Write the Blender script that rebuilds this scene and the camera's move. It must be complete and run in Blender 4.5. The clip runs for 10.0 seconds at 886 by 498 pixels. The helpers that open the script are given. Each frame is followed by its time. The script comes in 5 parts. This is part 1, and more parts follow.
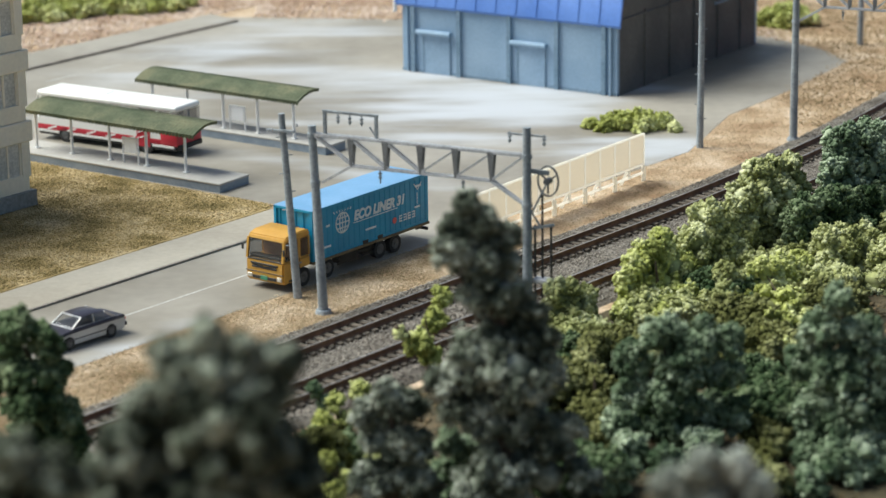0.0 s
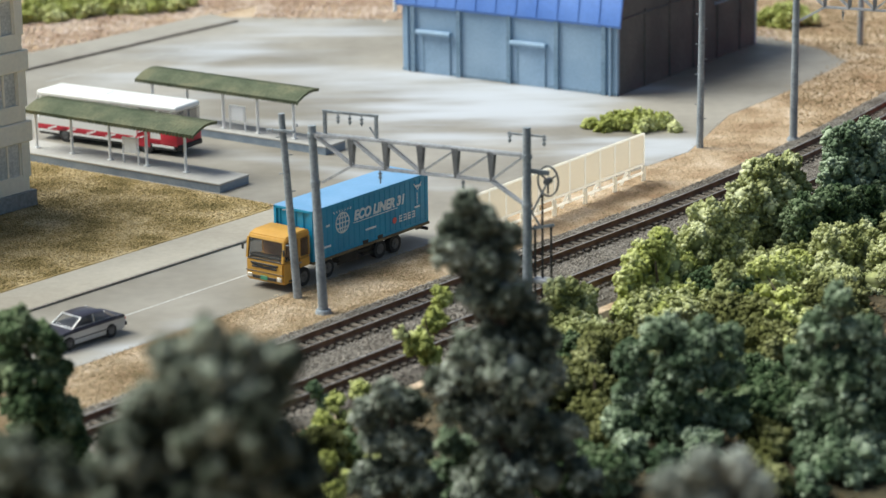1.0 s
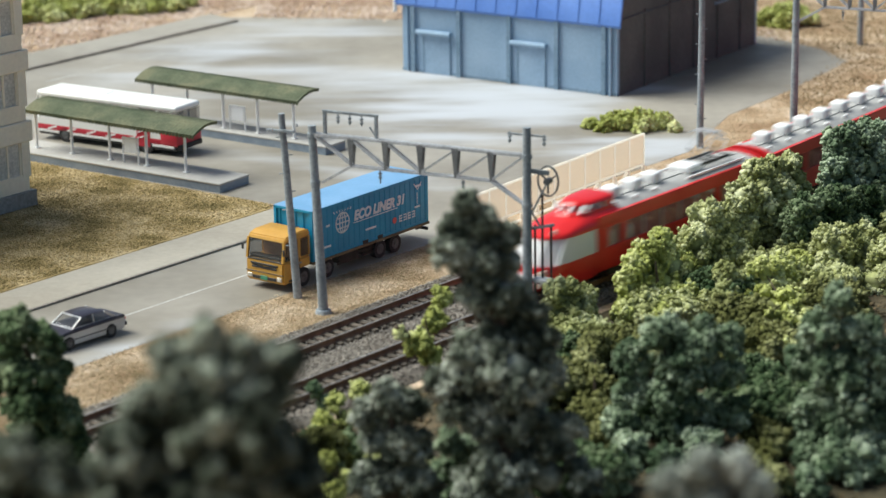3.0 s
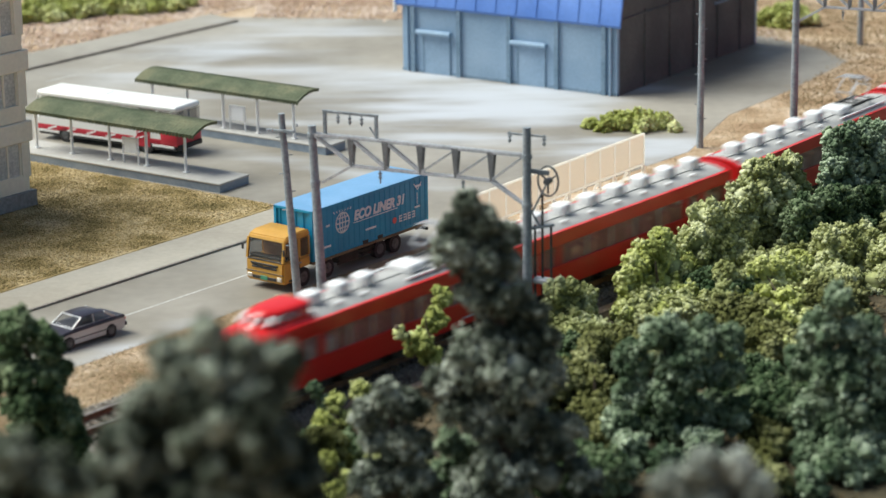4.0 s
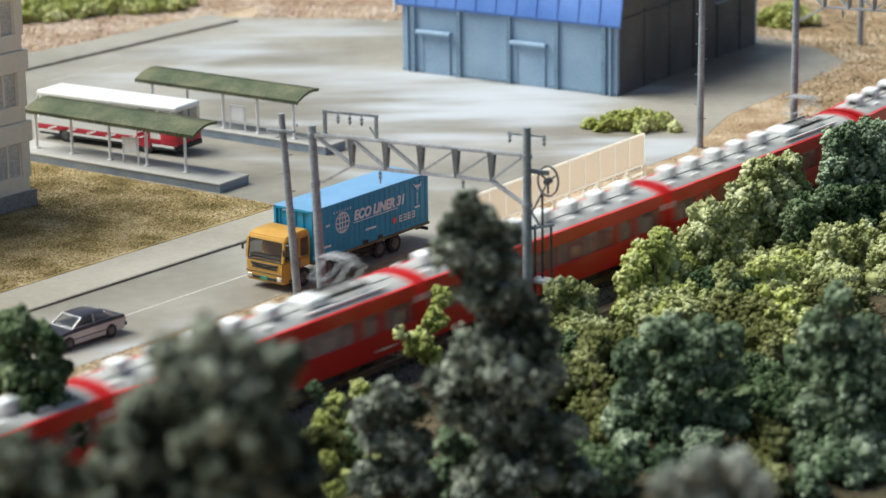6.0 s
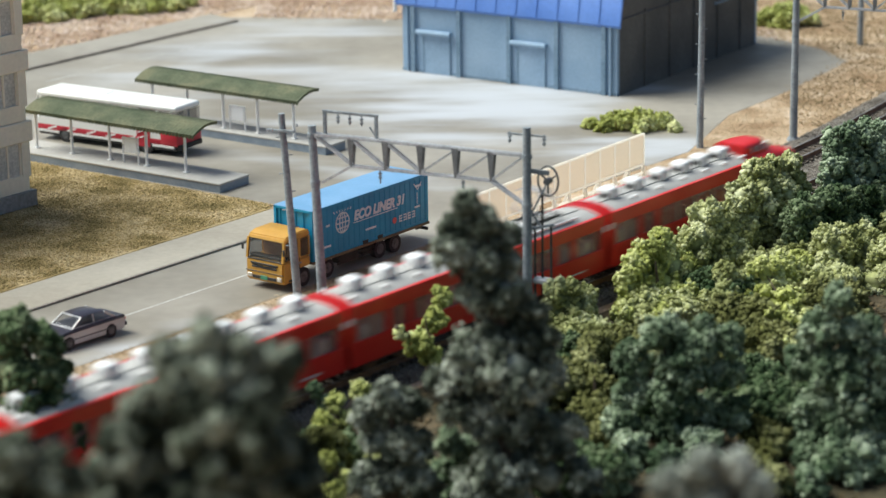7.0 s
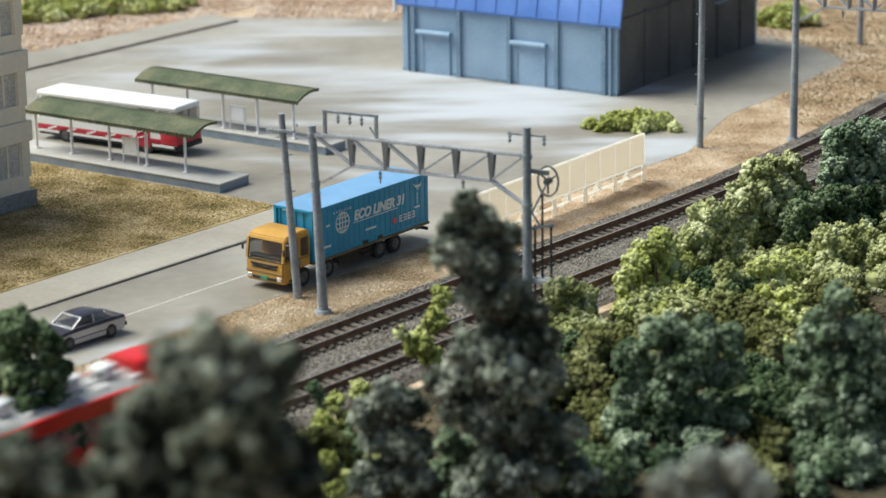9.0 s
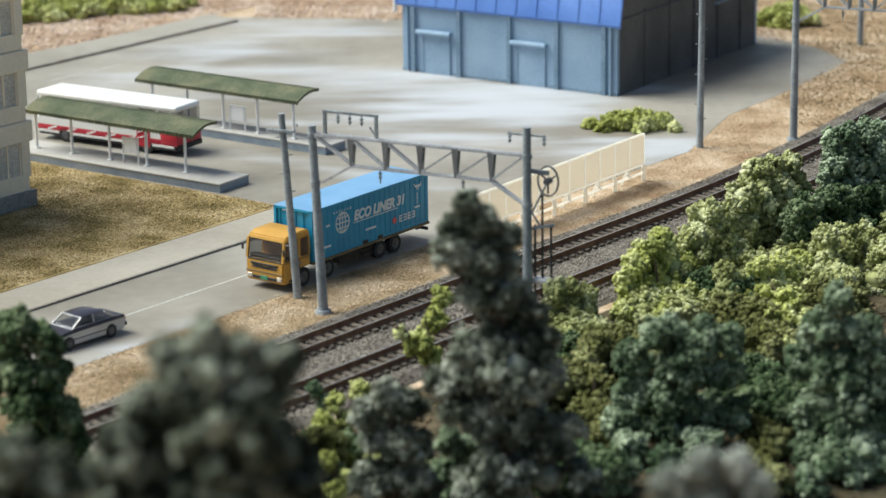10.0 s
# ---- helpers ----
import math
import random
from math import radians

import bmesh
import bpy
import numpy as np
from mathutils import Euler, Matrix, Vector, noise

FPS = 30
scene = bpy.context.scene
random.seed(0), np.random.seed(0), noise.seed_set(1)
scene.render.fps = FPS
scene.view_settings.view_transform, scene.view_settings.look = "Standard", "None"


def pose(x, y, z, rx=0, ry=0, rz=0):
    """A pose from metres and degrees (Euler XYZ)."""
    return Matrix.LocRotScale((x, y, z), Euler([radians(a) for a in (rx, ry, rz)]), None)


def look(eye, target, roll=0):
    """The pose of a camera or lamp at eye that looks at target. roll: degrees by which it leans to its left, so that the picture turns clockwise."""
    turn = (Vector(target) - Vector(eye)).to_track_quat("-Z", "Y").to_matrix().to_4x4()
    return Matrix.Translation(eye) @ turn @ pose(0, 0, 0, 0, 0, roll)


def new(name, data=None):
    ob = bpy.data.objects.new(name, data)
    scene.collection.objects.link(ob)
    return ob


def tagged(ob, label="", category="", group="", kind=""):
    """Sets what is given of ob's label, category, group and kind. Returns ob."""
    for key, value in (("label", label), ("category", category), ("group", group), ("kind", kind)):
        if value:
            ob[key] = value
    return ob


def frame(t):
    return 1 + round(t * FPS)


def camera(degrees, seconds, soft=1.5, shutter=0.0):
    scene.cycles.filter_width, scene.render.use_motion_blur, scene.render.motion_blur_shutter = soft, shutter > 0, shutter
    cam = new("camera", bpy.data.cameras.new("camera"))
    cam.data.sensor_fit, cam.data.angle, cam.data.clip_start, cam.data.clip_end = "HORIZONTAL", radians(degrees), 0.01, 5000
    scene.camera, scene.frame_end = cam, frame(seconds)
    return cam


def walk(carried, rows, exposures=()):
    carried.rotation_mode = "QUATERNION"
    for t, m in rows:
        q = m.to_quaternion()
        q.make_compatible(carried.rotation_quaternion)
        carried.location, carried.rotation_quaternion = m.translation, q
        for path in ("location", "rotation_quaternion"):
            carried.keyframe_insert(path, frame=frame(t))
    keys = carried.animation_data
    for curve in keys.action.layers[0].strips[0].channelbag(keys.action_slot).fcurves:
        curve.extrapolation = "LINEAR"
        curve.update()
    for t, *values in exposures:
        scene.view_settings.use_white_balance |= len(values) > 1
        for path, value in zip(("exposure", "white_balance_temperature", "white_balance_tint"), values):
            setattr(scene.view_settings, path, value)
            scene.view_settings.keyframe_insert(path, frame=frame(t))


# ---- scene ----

# A 1:150 railway layout. All plans below are in full-size metres and shrunk by K when meshes and poses are made.
K = 1 / 150

# ---- camera ----
cam = camera(18.96, 10.0, soft=1.5, shutter=0.9)
EYE = Vector((0, 0, 37.48)) * K
TARGET = EYE + Vector((0, math.cos(0.27638), -math.sin(0.27638)))
cam.data.dof.use_dof = True
cam.data.dof.focus_distance = 139 * K
cam.data.dof.aperture_fstop = 23
walk(cam, [(0, look(EYE, TARGET, -0.8175)), (10, look(EYE, TARGET, -0.8175))], [(0, 0.29, 6200, 2), (10, 0.29, 6200, 2)])

# ---- light: soft daylight from a window side ----
SUN_TO = Vector((-0.57, 0.16, 0.81)).normalized()
world = bpy.data.worlds.new("daylight")
scene.world = world
world.use_nodes = True
nt = world.node_tree
sky = nt.nodes.new("ShaderNodeTexSky")
sky.sky_type = "NISHITA"
sky.sun_disc = False
sky.sun_elevation = math.asin(SUN_TO.z)
sky.sun_rotation = math.atan2(SUN_TO.x, SUN_TO.y)
sky.air_density, sky.dust_density = 1.0, 4.0
nt.links.new(sky.outputs[0], nt.nodes["Background"].inputs[0])
nt.nodes["Background"].inputs[1].default_value = 0.078
sun = new("sun", bpy.data.lights.new("sun", "SUN"))
sun.data.energy, sun.data.angle, sun.data.color = 4.1, radians(42), (1.0, 0.97, 0.92)
sun.matrix_world = look(SUN_TO * 3, (0, 0, 0))


# ---- plan helpers ----
AX = radians(51)
UX, UY = math.cos(AX), math.sin(AX)


def along(s, n, z=0.0):
    """A point s metres along the road and track and n metres across."""
    return Vector((s * UX - n * UY, s * UY + n * UX, z))


S_BEND, R_BEND, N_BEND = 112.0, 190.0, 77.8


def track_point(s, n, z=0.0):
    """A point on the track's course: straight, then a gentle bend."""
    if s <= S_BEND:
        return along(s, n, z), 51.0
    a, r = (s - S_BEND) / R_BEND, N_BEND + R_BEND - n
    return along(S_BEND + r * math.sin(a), N_BEND + R_BEND - r * math.cos(a), z), 51.0 + math.degrees(a)


def mesh_of(bm, smooth=0):
    for v in bm.verts:
        v.co *= K
    me = bpy.data.meshes.new("mesh")
    bm.to_mesh(me)
    bm.free()
    if smooth:
        me.shade_smooth()
        me.set_sharp_from_angle(angle=radians(smooth))
    return me


def part(name, bm, material, parent=None, label="", smooth=0):
    """Links a bmesh as one mesh object, under a thing if parent is given."""
    me = mesh_of(bm, smooth)
    me.name = name
    for m in (material if isinstance(material, (list, tuple)) else [material]):
        me.materials.append(m)
    ob = new(name, me)
    ob.parent = parent
    return tagged(ob, label)


def empty(name, x, y, z=0, rz=0, rx=0, ry=0):
    ob = new(name)
    ob.empty_display_size = 0.01
    ob.matrix_basis = pose(x * K, y * K, z * K, rx, ry, rz)
    return ob


def bmnew():
    return bmesh.new()


def box(bm, c, size, bevel=0.0, m=None, segs=1):
    mat = Matrix.Translation(c) @ Matrix.Diagonal((*size, 1))
    if m is not None:
        mat = m @ mat
    vs = bmesh.ops.create_cube(bm, size=1, matrix=mat)["verts"]
    if bevel:
        es = list({e for v in vs for e in v.link_edges})
        bmesh.ops.bevel(bm, geom=es, offset=bevel, segments=segs, affect="EDGES", profile=0.5)
    return bm


def bar(bm, a, b, w, h=None, up=(0, 0, 1)):
    """A square bar from a to b."""
    a, b = Vector(a), Vector(b)
    d = b - a
    z = d.normalized()
    x = z.cross(Vector(up))
    x = x.normalized() if x.length > 1e-4 else Vector((1, 0, 0))
    y = z.cross(x)
    m = Matrix(((x.x, y.x, z.x, 0), (x.y, y.y, z.y, 0), (x.z, y.z, z.z, 0), (0, 0, 0, 1)))
    m.translation = (a + b) / 2
    bmesh.ops.create_cube(bm, size=1, matrix=m @ Matrix.Diagonal((w, h or w, d.length, 1)))
    return bm


def rod(bm, a, b, r0, r1=None, seg=10):
    """A round bar from a to b."""
    a, b = Vector(a), Vector(b)
    q = (b - a).to_track_quat("Z", "Y").to_matrix().to_4x4()
    q.translation = (a + b) / 2
    bmesh.ops.create_cone(bm, cap_ends=True, segments=seg, radius1=r0, radius2=r0 if r1 is None else r1, depth=(b - a).length, matrix=q)
    return bm


def sweep(bm, profile, stations, close=True, caps=True):
    """Skins a profile of (y, z) points along stations of (x, scale_y, scale_z, dz)."""
    rings = []
    for x, sy, sz, dz in stations:
        rings.append([bm.verts.new((x, y * sy, z * sz + dz)) for y, z in profile])
    n = len(profile)
    for r0, r1 in zip(rings, rings[1:]):
        for i in range(n if close else n - 1):
            j = (i + 1) % n
            bm.faces.new((r0[i], r0[j], r1[j], r1[i]))
    if caps and close:
        bm.faces.new(rings[0][::-1])
        bm.faces.new(rings[-1])
    bmesh.ops.recalc_face_normals(bm, faces=bm.faces[:])
    return bm


def slab(bm, pts, z0, z1, bevel=0.0):
    """A flat plate with the outline pts, from z0 up to z1."""
    low = [bm.verts.new((p[0], p[1], z0)) for p in pts]
    f = bm.faces.new(low)
    f.normal_update()
    if f.normal.z < 0:
        f.normal_flip()
    up = bmesh.ops.extrude_face_region(bm, geom=[f])
    top = [v for v in up["geom"] if isinstance(v, bmesh.types.BMVert)]
    for v in top:
        v.co.z = z1
    bmesh.ops.recalc_face_normals(bm, faces=bm.faces[:])
    if bevel:
        es = [e for e in bm.edges if all(abs(v.co.z - z1) < 1e-5 for v in e.verts) and len(e.link_faces) == 2]
        bmesh.ops.bevel(bm, geom=es, offset=bevel, segments=1, affect="EDGES")
    return bm


def lumps(name, pts, size, material, parent=None, label="", flat=1.0):
    """Many small uneven crumbs in one mesh; pts in full-size metres, n x 3."""
    rng = np.random.default_rng(len(pts) + 7)
    pts = np.asarray(pts, float)
    n = len(pts)
    tetra = np.array([(1, 0, -0.4), (-0.5, 0.87, -0.4), (-0.5, -0.87, -0.4), (0, 0, 1)], float)
    tri = np.array([(0, 2, 1), (0, 1, 3), (1, 2, 3), (2, 0, 3)])
    v = tetra[None] * rng.uniform(0.6, 1.4, (n, 4, 1)) + rng.normal(0, 0.22, (n, 4, 3))
    tip = rng.uniform(-1.2, 1.2, n)
    ct, st = np.cos(tip)[:, None], np.sin(tip)[:, None]
    v = np.stack((v[:, :, 0], v[:, :, 1] * ct - v[:, :, 2] * st, v[:, :, 1] * st + v[:, :, 2] * ct), -1)
    ang = rng.uniform(0, 6.283, n)
    c, s = np.cos(ang)[:, None], np.sin(ang)[:, None]
    v = np.stack((v[:, :, 0] * c - v[:, :, 1] * s, v[:, :, 0] * s + v[:, :, 1] * c, v[:, :, 2] * flat), -1)
    v = (v * np.broadcast_to(size, (n,))[:, None, None] + pts[:, None]) * K
    f = (tri[None] + 4 * np.arange(n)[:, None, None]).reshape(-1)
    me = bpy.data.meshes.new(name)
    me.vertices.add(4 * n)
    me.vertices.foreach_set("co", v.reshape(-1).astype(np.float32))
    me.loops.add(len(f))
    me.loops.foreach_set("vertex_index", f.astype(np.int32))
    me.polygons.add(len(f) // 3)
    me.polygons.foreach_set("loop_start", np.arange(0, len(f), 3, dtype=np.int32))
    me.update(calc_edges=True)
    me.materials.append(material)
    ob = new(name, me)
    ob.parent = parent
    return tagged(ob, label)


# ---- materials ----
def surface(name, c1, c2, rough=0.7, freq=1.0, fine=8.0, bump=0.0, metal=0.0, third=None, piece=False, island=False, spread=(0.35, 0.65), grain=0.25, detail=4.0, spec=0.5, vary=0.42):
    """Two or three colours mixed by a broad noise, with a finer grain over them and some relief. freq and fine: waves per full-size metre."""
    m = bpy.data.materials.new(name)
    m.use_nodes = True
    t = m.node_tree
    p = t.nodes["Principled BSDF"]
    co = t.nodes.new("ShaderNodeTexCoord")
    mp = t.nodes.new("ShaderNodeMapping")
    mp.inputs["Scale"].default_value = (1 / K,) * 3
    t.links.new(co.outputs["Object"], mp.inputs[0])
    vec = mp.outputs[0]
    n1 = t.nodes.new("ShaderNodeTexNoise")
    n1.inputs["Scale"].default_value, n1.inputs["Detail"].default_value = freq, detail
    n2 = t.nodes.new("ShaderNodeTexNoise")
    n2.inputs["Scale"].default_value, n2.inputs["Detail"].default_value = fine, 3.0
    t.links.new(vec, n1.inputs[0])
    t.links.new(vec, n2.inputs[0])
    ramp = t.nodes.new("ShaderNodeValToRGB")
    e = ramp.color_ramp.elements
    e[0].position, e[1].position = spread
    e[0].color, e[1].color = (*c1, 1), (*c2, 1)
    if third:
        k = e.new((spread[0] + spread[1]) / 2)
        k.color = (*third, 1)
    if island or piece:
        src = t.nodes.new("ShaderNodeNewGeometry") if island else t.nodes.new("ShaderNodeObjectInfo")
        mx = t.nodes.new("ShaderNodeMath")
        mx.operation = "MULTIPLY_ADD"
        t.links.new(src.outputs["Random Per Island" if island else "Random"], mx.inputs[0])
        mx.inputs[1].default_value = vary
        sub = t.nodes.new("ShaderNodeMath")
        sub.operation = "MULTIPLY_ADD"
        t.links.new(n1.outputs[0], sub.inputs[0])
        sub.inputs[1].default_value, sub.inputs[2].default_value = 1.0, -vary / 2
        t.links.new(sub.outputs[0], mx.inputs[2])
        t.links.new(mx.outputs[0], ramp.inputs[0])
    else:
        t.links.new(n1.outputs[0], ramp.inputs[0])
    mr = t.nodes.new("ShaderNodeMapRange")
    mr.inputs[1].default_value, mr.inputs[2].default_value = 0.25, 0.75
    mr.inputs[3].default_value, mr.inputs[4].default_value = 1 - grain, 1 + grain
    t.links.new(n2.outputs[0], mr.inputs[0])
    mul = t.nodes.new("ShaderNodeVectorMath")
    mul.operation = "SCALE"
    t.links.new(ramp.outputs[0], mul.inputs[0])
    t.links.new(mr.outputs[0], mul.inputs["Scale"])
    t.links.new(mul.outputs[0], p.inputs["Base Color"])
    p.inputs["Roughness"].default_value = rough
    p.inputs["Metallic"].default_value = metal
    p.inputs["Specular IOR Level"].default_value = spec
    if bump:
        b = t.nodes.new("ShaderNodeBump")
        b.inputs["Strength"].default_value = 1.0
        b.inputs["Distance"].default_value = bump * K
        t.links.new(n2.outputs[0], b.inputs["Height"])
        t.links.new(b.outputs[0], p.inputs["Normal"])
    return m


def glass(name, tint, rough=0.05, alpha=0.35):
    m = bpy.data.materials.new(name)
    m.use_nodes = True
    p = m.node_tree.nodes["Principled BSDF"]
    p.inputs["Base Color"].default_value = (*tint, 1)
    p.inputs["Roughness"].default_value = rough
    p.inputs["Alpha"].default_value = alpha
    return m


M_GROUND = surface("dry_earth", (0.30, 0.19, 0.105), (0.55, 0.43, 0.31), 0.95, 0.3, 6, 0.08, third=(0.42, 0.30, 0.185), grain=0.3, detail=7)
M_CONCRETE = surface("weathered_concrete", (0.215, 0.19, 0.15), (0.34, 0.31, 0.262), 0.55, 0.07, 1.2, 0.004, third=(0.272, 0.246, 0.203), grain=0.08, detail=9, spread=(0.40, 0.60))
M_WALKWAY = surface("pavement_concrete", (0.34, 0.30, 0.24), (0.43, 0.39, 0.32), 0.75, 0.12, 3.0, 0.01, grain=0.08, detail=8)
M_KERB = surface("kerb_dark", (0.24, 0.215, 0.18), (0.32, 0.29, 0.25), 0.85, 0.8, 6, 0.01)
M_ISLAND = surface("platform_top", (0.38, 0.36, 0.33), (0.46, 0.44, 0.41), 0.75, 0.4, 5, 0.01, grain=0.06)
M_ISLAND_SIDE = surface("platform_side", (0.20, 0.25, 0.31), (0.27, 0.32, 0.38), 0.7, 0.7, 6, 0.01, grain=0.1)
M_LINE = surface("road_line", (0.50, 0.485, 0.45), (0.40, 0.385, 0.35), 0.7, 0.6, 5)
M_BALLAST = surface("ballast", (0.10, 0.085, 0.07), (0.36, 0.33, 0.29), 0.95, 0.35, 6, island=True, third=(0.20, 0.175, 0.145))
M_BED = surface("track_bed", (0.12, 0.10, 0.08), (0.24, 0.21, 0.175), 0.95, 0.8, 9, 0.05, third=(0.17, 0.15, 0.125))
M_TIE = surface("sleeper", (0.075, 0.06, 0.045), (0.13, 0.105, 0.08), 0.9, 2, 10, 0.01, piece=True)
M_RUST = surface("rusty_rail", (0.13, 0.065, 0.035), (0.22, 0.12, 0.07), 0.7, 1.5, 10, 0.0)
M_STEEL = surface("rail_head", (0.42, 0.36, 0.30), (0.55, 0.50, 0.45), 0.35, 1, 10, 0.0, metal=0.8)
M_BACKGRASS = surface("back_grass", (0.40, 0.27, 0.19), (0.72, 0.60, 0.51), 0.95, 0.25, 5, island=True, third=(0.56, 0.42, 0.33), grain=0.15, vary=0.3, detail=6)
M_BANKGRASS = surface("bank_grass", (0.17, 0.125, 0.06), (0.50, 0.37, 0.23), 0.95, 0.25, 5, island=True, third=(0.33, 0.235, 0.125), grain=0.15, vary=0.25, detail=8)
M_DRYGRASS = surface("dry_grass", (0.25, 0.195, 0.095), (0.66, 0.535, 0.37), 0.95, 0.3, 5, island=True, third=(0.47, 0.355, 0.205), grain=0.15, vary=0.2, spread=(0.36, 0.63), detail=9)
M_PLOT = surface("plot_grass", (0.235, 0.17, 0.06), (0.53, 0.41, 0.22), 0.95, 0.4, 6, 0.04, third=(0.39, 0.285, 0.12), grain=0.25, spread=(0.34, 0.66), detail=7)
M_PLOTGRASS = surface("plot_grass_tufts", (0.19, 0.15, 0.05), (0.62, 0.49, 0.29), 0.95, 0.4, 3, island=True, third=(0.41, 0.305, 0.13), grain=0.18, vary=0.3, spread=(0.32, 0.68), detail=8)
M_POLE = surface("pole_grey", (0.22, 0.25, 0.275), (0.34, 0.37, 0.395), 0.6, 0.8, 6, 0.0, metal=0.1)
M_TRUSS = surface("truss_grey", (0.42, 0.43, 0.45), (0.54, 0.55, 0.57), 0.55, 0.8, 6)
M_TRUSS_DARK = surface("truss_web", (0.13, 0.135, 0.14), (0.20, 0.205, 0.21), 0.6, 0.8, 6)
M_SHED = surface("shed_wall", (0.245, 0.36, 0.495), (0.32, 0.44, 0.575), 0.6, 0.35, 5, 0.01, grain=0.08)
M_SHED_RIB = surface("shed_rib", (0.16, 0.25, 0.34), (0.22, 0.31, 0.41), 0.6, 0.6, 5)
M_SHED_ROOF = surface("shed_roof", (0.09, 0.20, 0.56), (0.14, 0.27, 0.66), 0.45, 0.25, 4, grain=0.07)
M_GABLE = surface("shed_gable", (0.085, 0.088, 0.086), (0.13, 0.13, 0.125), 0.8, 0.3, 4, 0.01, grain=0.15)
M_BLDG = surface("building_cream", (0.80, 0.72, 0.57), (0.86, 0.79, 0.65), 0.75, 0.3, 4, 0.01, grain=0.05)
M_PLINTH = surface("building_plinth", (0.22, 0.22, 0.21), (0.28, 0.28, 0.27), 0.8, 0.6, 5)
M_PALE_PANE = surface("pale_pane", (0.50, 0.49, 0.44), (0.63, 0.61, 0.56), 0.8, 0.7, 6)
M_CANOPY = surface("canopy_green", (0.075, 0.095, 0.05), (0.17, 0.17, 0.095), 0.85, 0.5, 6, 0.01, third=(0.11, 0.125, 0.07))
M_WHITE = surface("white_paint", (0.74, 0.74, 0.74), (0.82, 0.82, 0.82), 0.45, 0.6, 5, grain=0.03)
M_CREAM = surface("cream_plastic", (0.84, 0.77, 0.66), (0.89, 0.82, 0.71), 0.5, 0.5, 5, grain=0.04)
M_CREAM_POST = surface("ivory_plastic", (0.82, 0.78, 0.68), (0.88, 0.84, 0.74), 0.5, 0.8, 5, grain=0.03)
M_BLUE = surface("container_blue", (0.012, 0.25, 0.46), (0.02, 0.31, 0.54), 0.42, 0.5, 5, grain=0.06)
# the container blue again, with the light on its top mixed in
M_BLUE_LIT = surface("container_roof", (0.16, 0.33, 0.54), (0.21, 0.38, 0.60), 0.45, 0.4, 5, grain=0.05)
M_YELLOW = surface("cab_yellow", (0.50, 0.265, 0.04), (0.57, 0.31, 0.055), 0.4, 0.8, 6, grain=0.06)
M_CHASSIS = surface("chassis_brown", (0.13, 0.10, 0.055), (0.20, 0.15, 0.08), 0.6, 1, 6)
M_BLACK = surface("black_plastic", (0.012, 0.012, 0.012), (0.03, 0.03, 0.03), 0.5, 1, 6)
M_TYRE = surface("tyre", (0.02, 0.02, 0.02), (0.04, 0.04, 0.04), 0.85, 2, 8)
M_RIM = surface("rim_grey", (0.07, 0.07, 0.07), (0.15, 0.15, 0.15), 0.5, 2, 8)
M_CABGLASS = glass("cab_glass", (0.06, 0.065, 0.07), 0.06, 0.32)
M_SEATBROWN = surface("cab_interior", (0.40, 0.20, 0.10), (0.50, 0.28, 0.15), 0.7, 2, 8)
M_PRINT = surface("print_white", (0.66, 0.76, 0.80), (0.76, 0.84, 0.87), 0.5, 3, 8, grain=0.05)
M_PRINT_RED = surface("print_red", (0.55, 0.08, 0.10), (0.62, 0.12, 0.12), 0.5, 3, 8)
M_PLATE = surface("plate_green", (0.05, 0.22, 0.12), (0.08, 0.28, 0.16), 0.5, 3, 8)
M_LAMP = surface("headlight_clear", (0.52, 0.47, 0.38), (0.64, 0.59, 0.50), 0.2, 3, 8)
M_RED = surface("train_red", (0.60, 0.012, 0.014), (0.66, 0.018, 0.018), 0.30, 0.5, 6, grain=0.04)
M_TROOF = surface("train_roof_grey", (0.36, 0.355, 0.34), (0.46, 0.45, 0.43), 0.6, 0.7, 6, grain=0.06)
M_AC = surface("unit_white", (0.74, 0.74, 0.74), (0.82, 0.82, 0.82), 0.45, 1, 6, grain=0.04)
M_UNDER = surface("underframe", (0.035, 0.033, 0.03), (0.07, 0.065, 0.06), 0.8, 1, 6)
M_TGLASS = glass("train_glass", (0.50, 0.27, 0.25), 0.08, 0.28)
# near-white tint carries the window's reflection on the front glass
M_NOSE_SHEEN = glass("nose_glass_sheen", (0.90, 0.92, 0.92), 0.08, 0.7)
M_SEATRED = surface("train_seats_red", (0.66, 0.17, 0.14), (0.74, 0.24, 0.20), 0.7, 1.5, 6)
M_SEAT = surface("train_seats", (0.72, 0.71, 0.67), (0.82, 0.81, 0.77), 0.8, 1.5, 6)
M_BUSRED = surface("bus_red", (0.45, 0.02, 0.04), (0.52, 0.03, 0.05), 0.4, 0.6, 6, grain=0.04)
M_BUSWHITE = surface("bus_white", (0.84, 0.83, 0.80), (0.89, 0.88, 0.85), 0.3, 0.6, 6, grain=0.02)
M_SILVER = surface("car_silver", (0.46, 0.46, 0.46), (0.54, 0.54, 0.54), 0.35, 1, 6, grain=0.03, metal=0.2)
M_CARBLACK = surface("car_black", (0.03, 0.027, 0.04), (0.05, 0.045, 0.06), 0.3, 1, 6)
M_BARK = surface("bark", (0.05, 0.035, 0.025), (0.10, 0.075, 0.05), 0.95, 2, 10, 0.03)


def leaf(name, a, b, c, spread=(0.28, 0.72), freq=0.6):
    return surface(name, a, b, 0.95, freq, 4, third=c, island=True, spread=spread, grain=0.3, spec=0.1, vary=0.15)


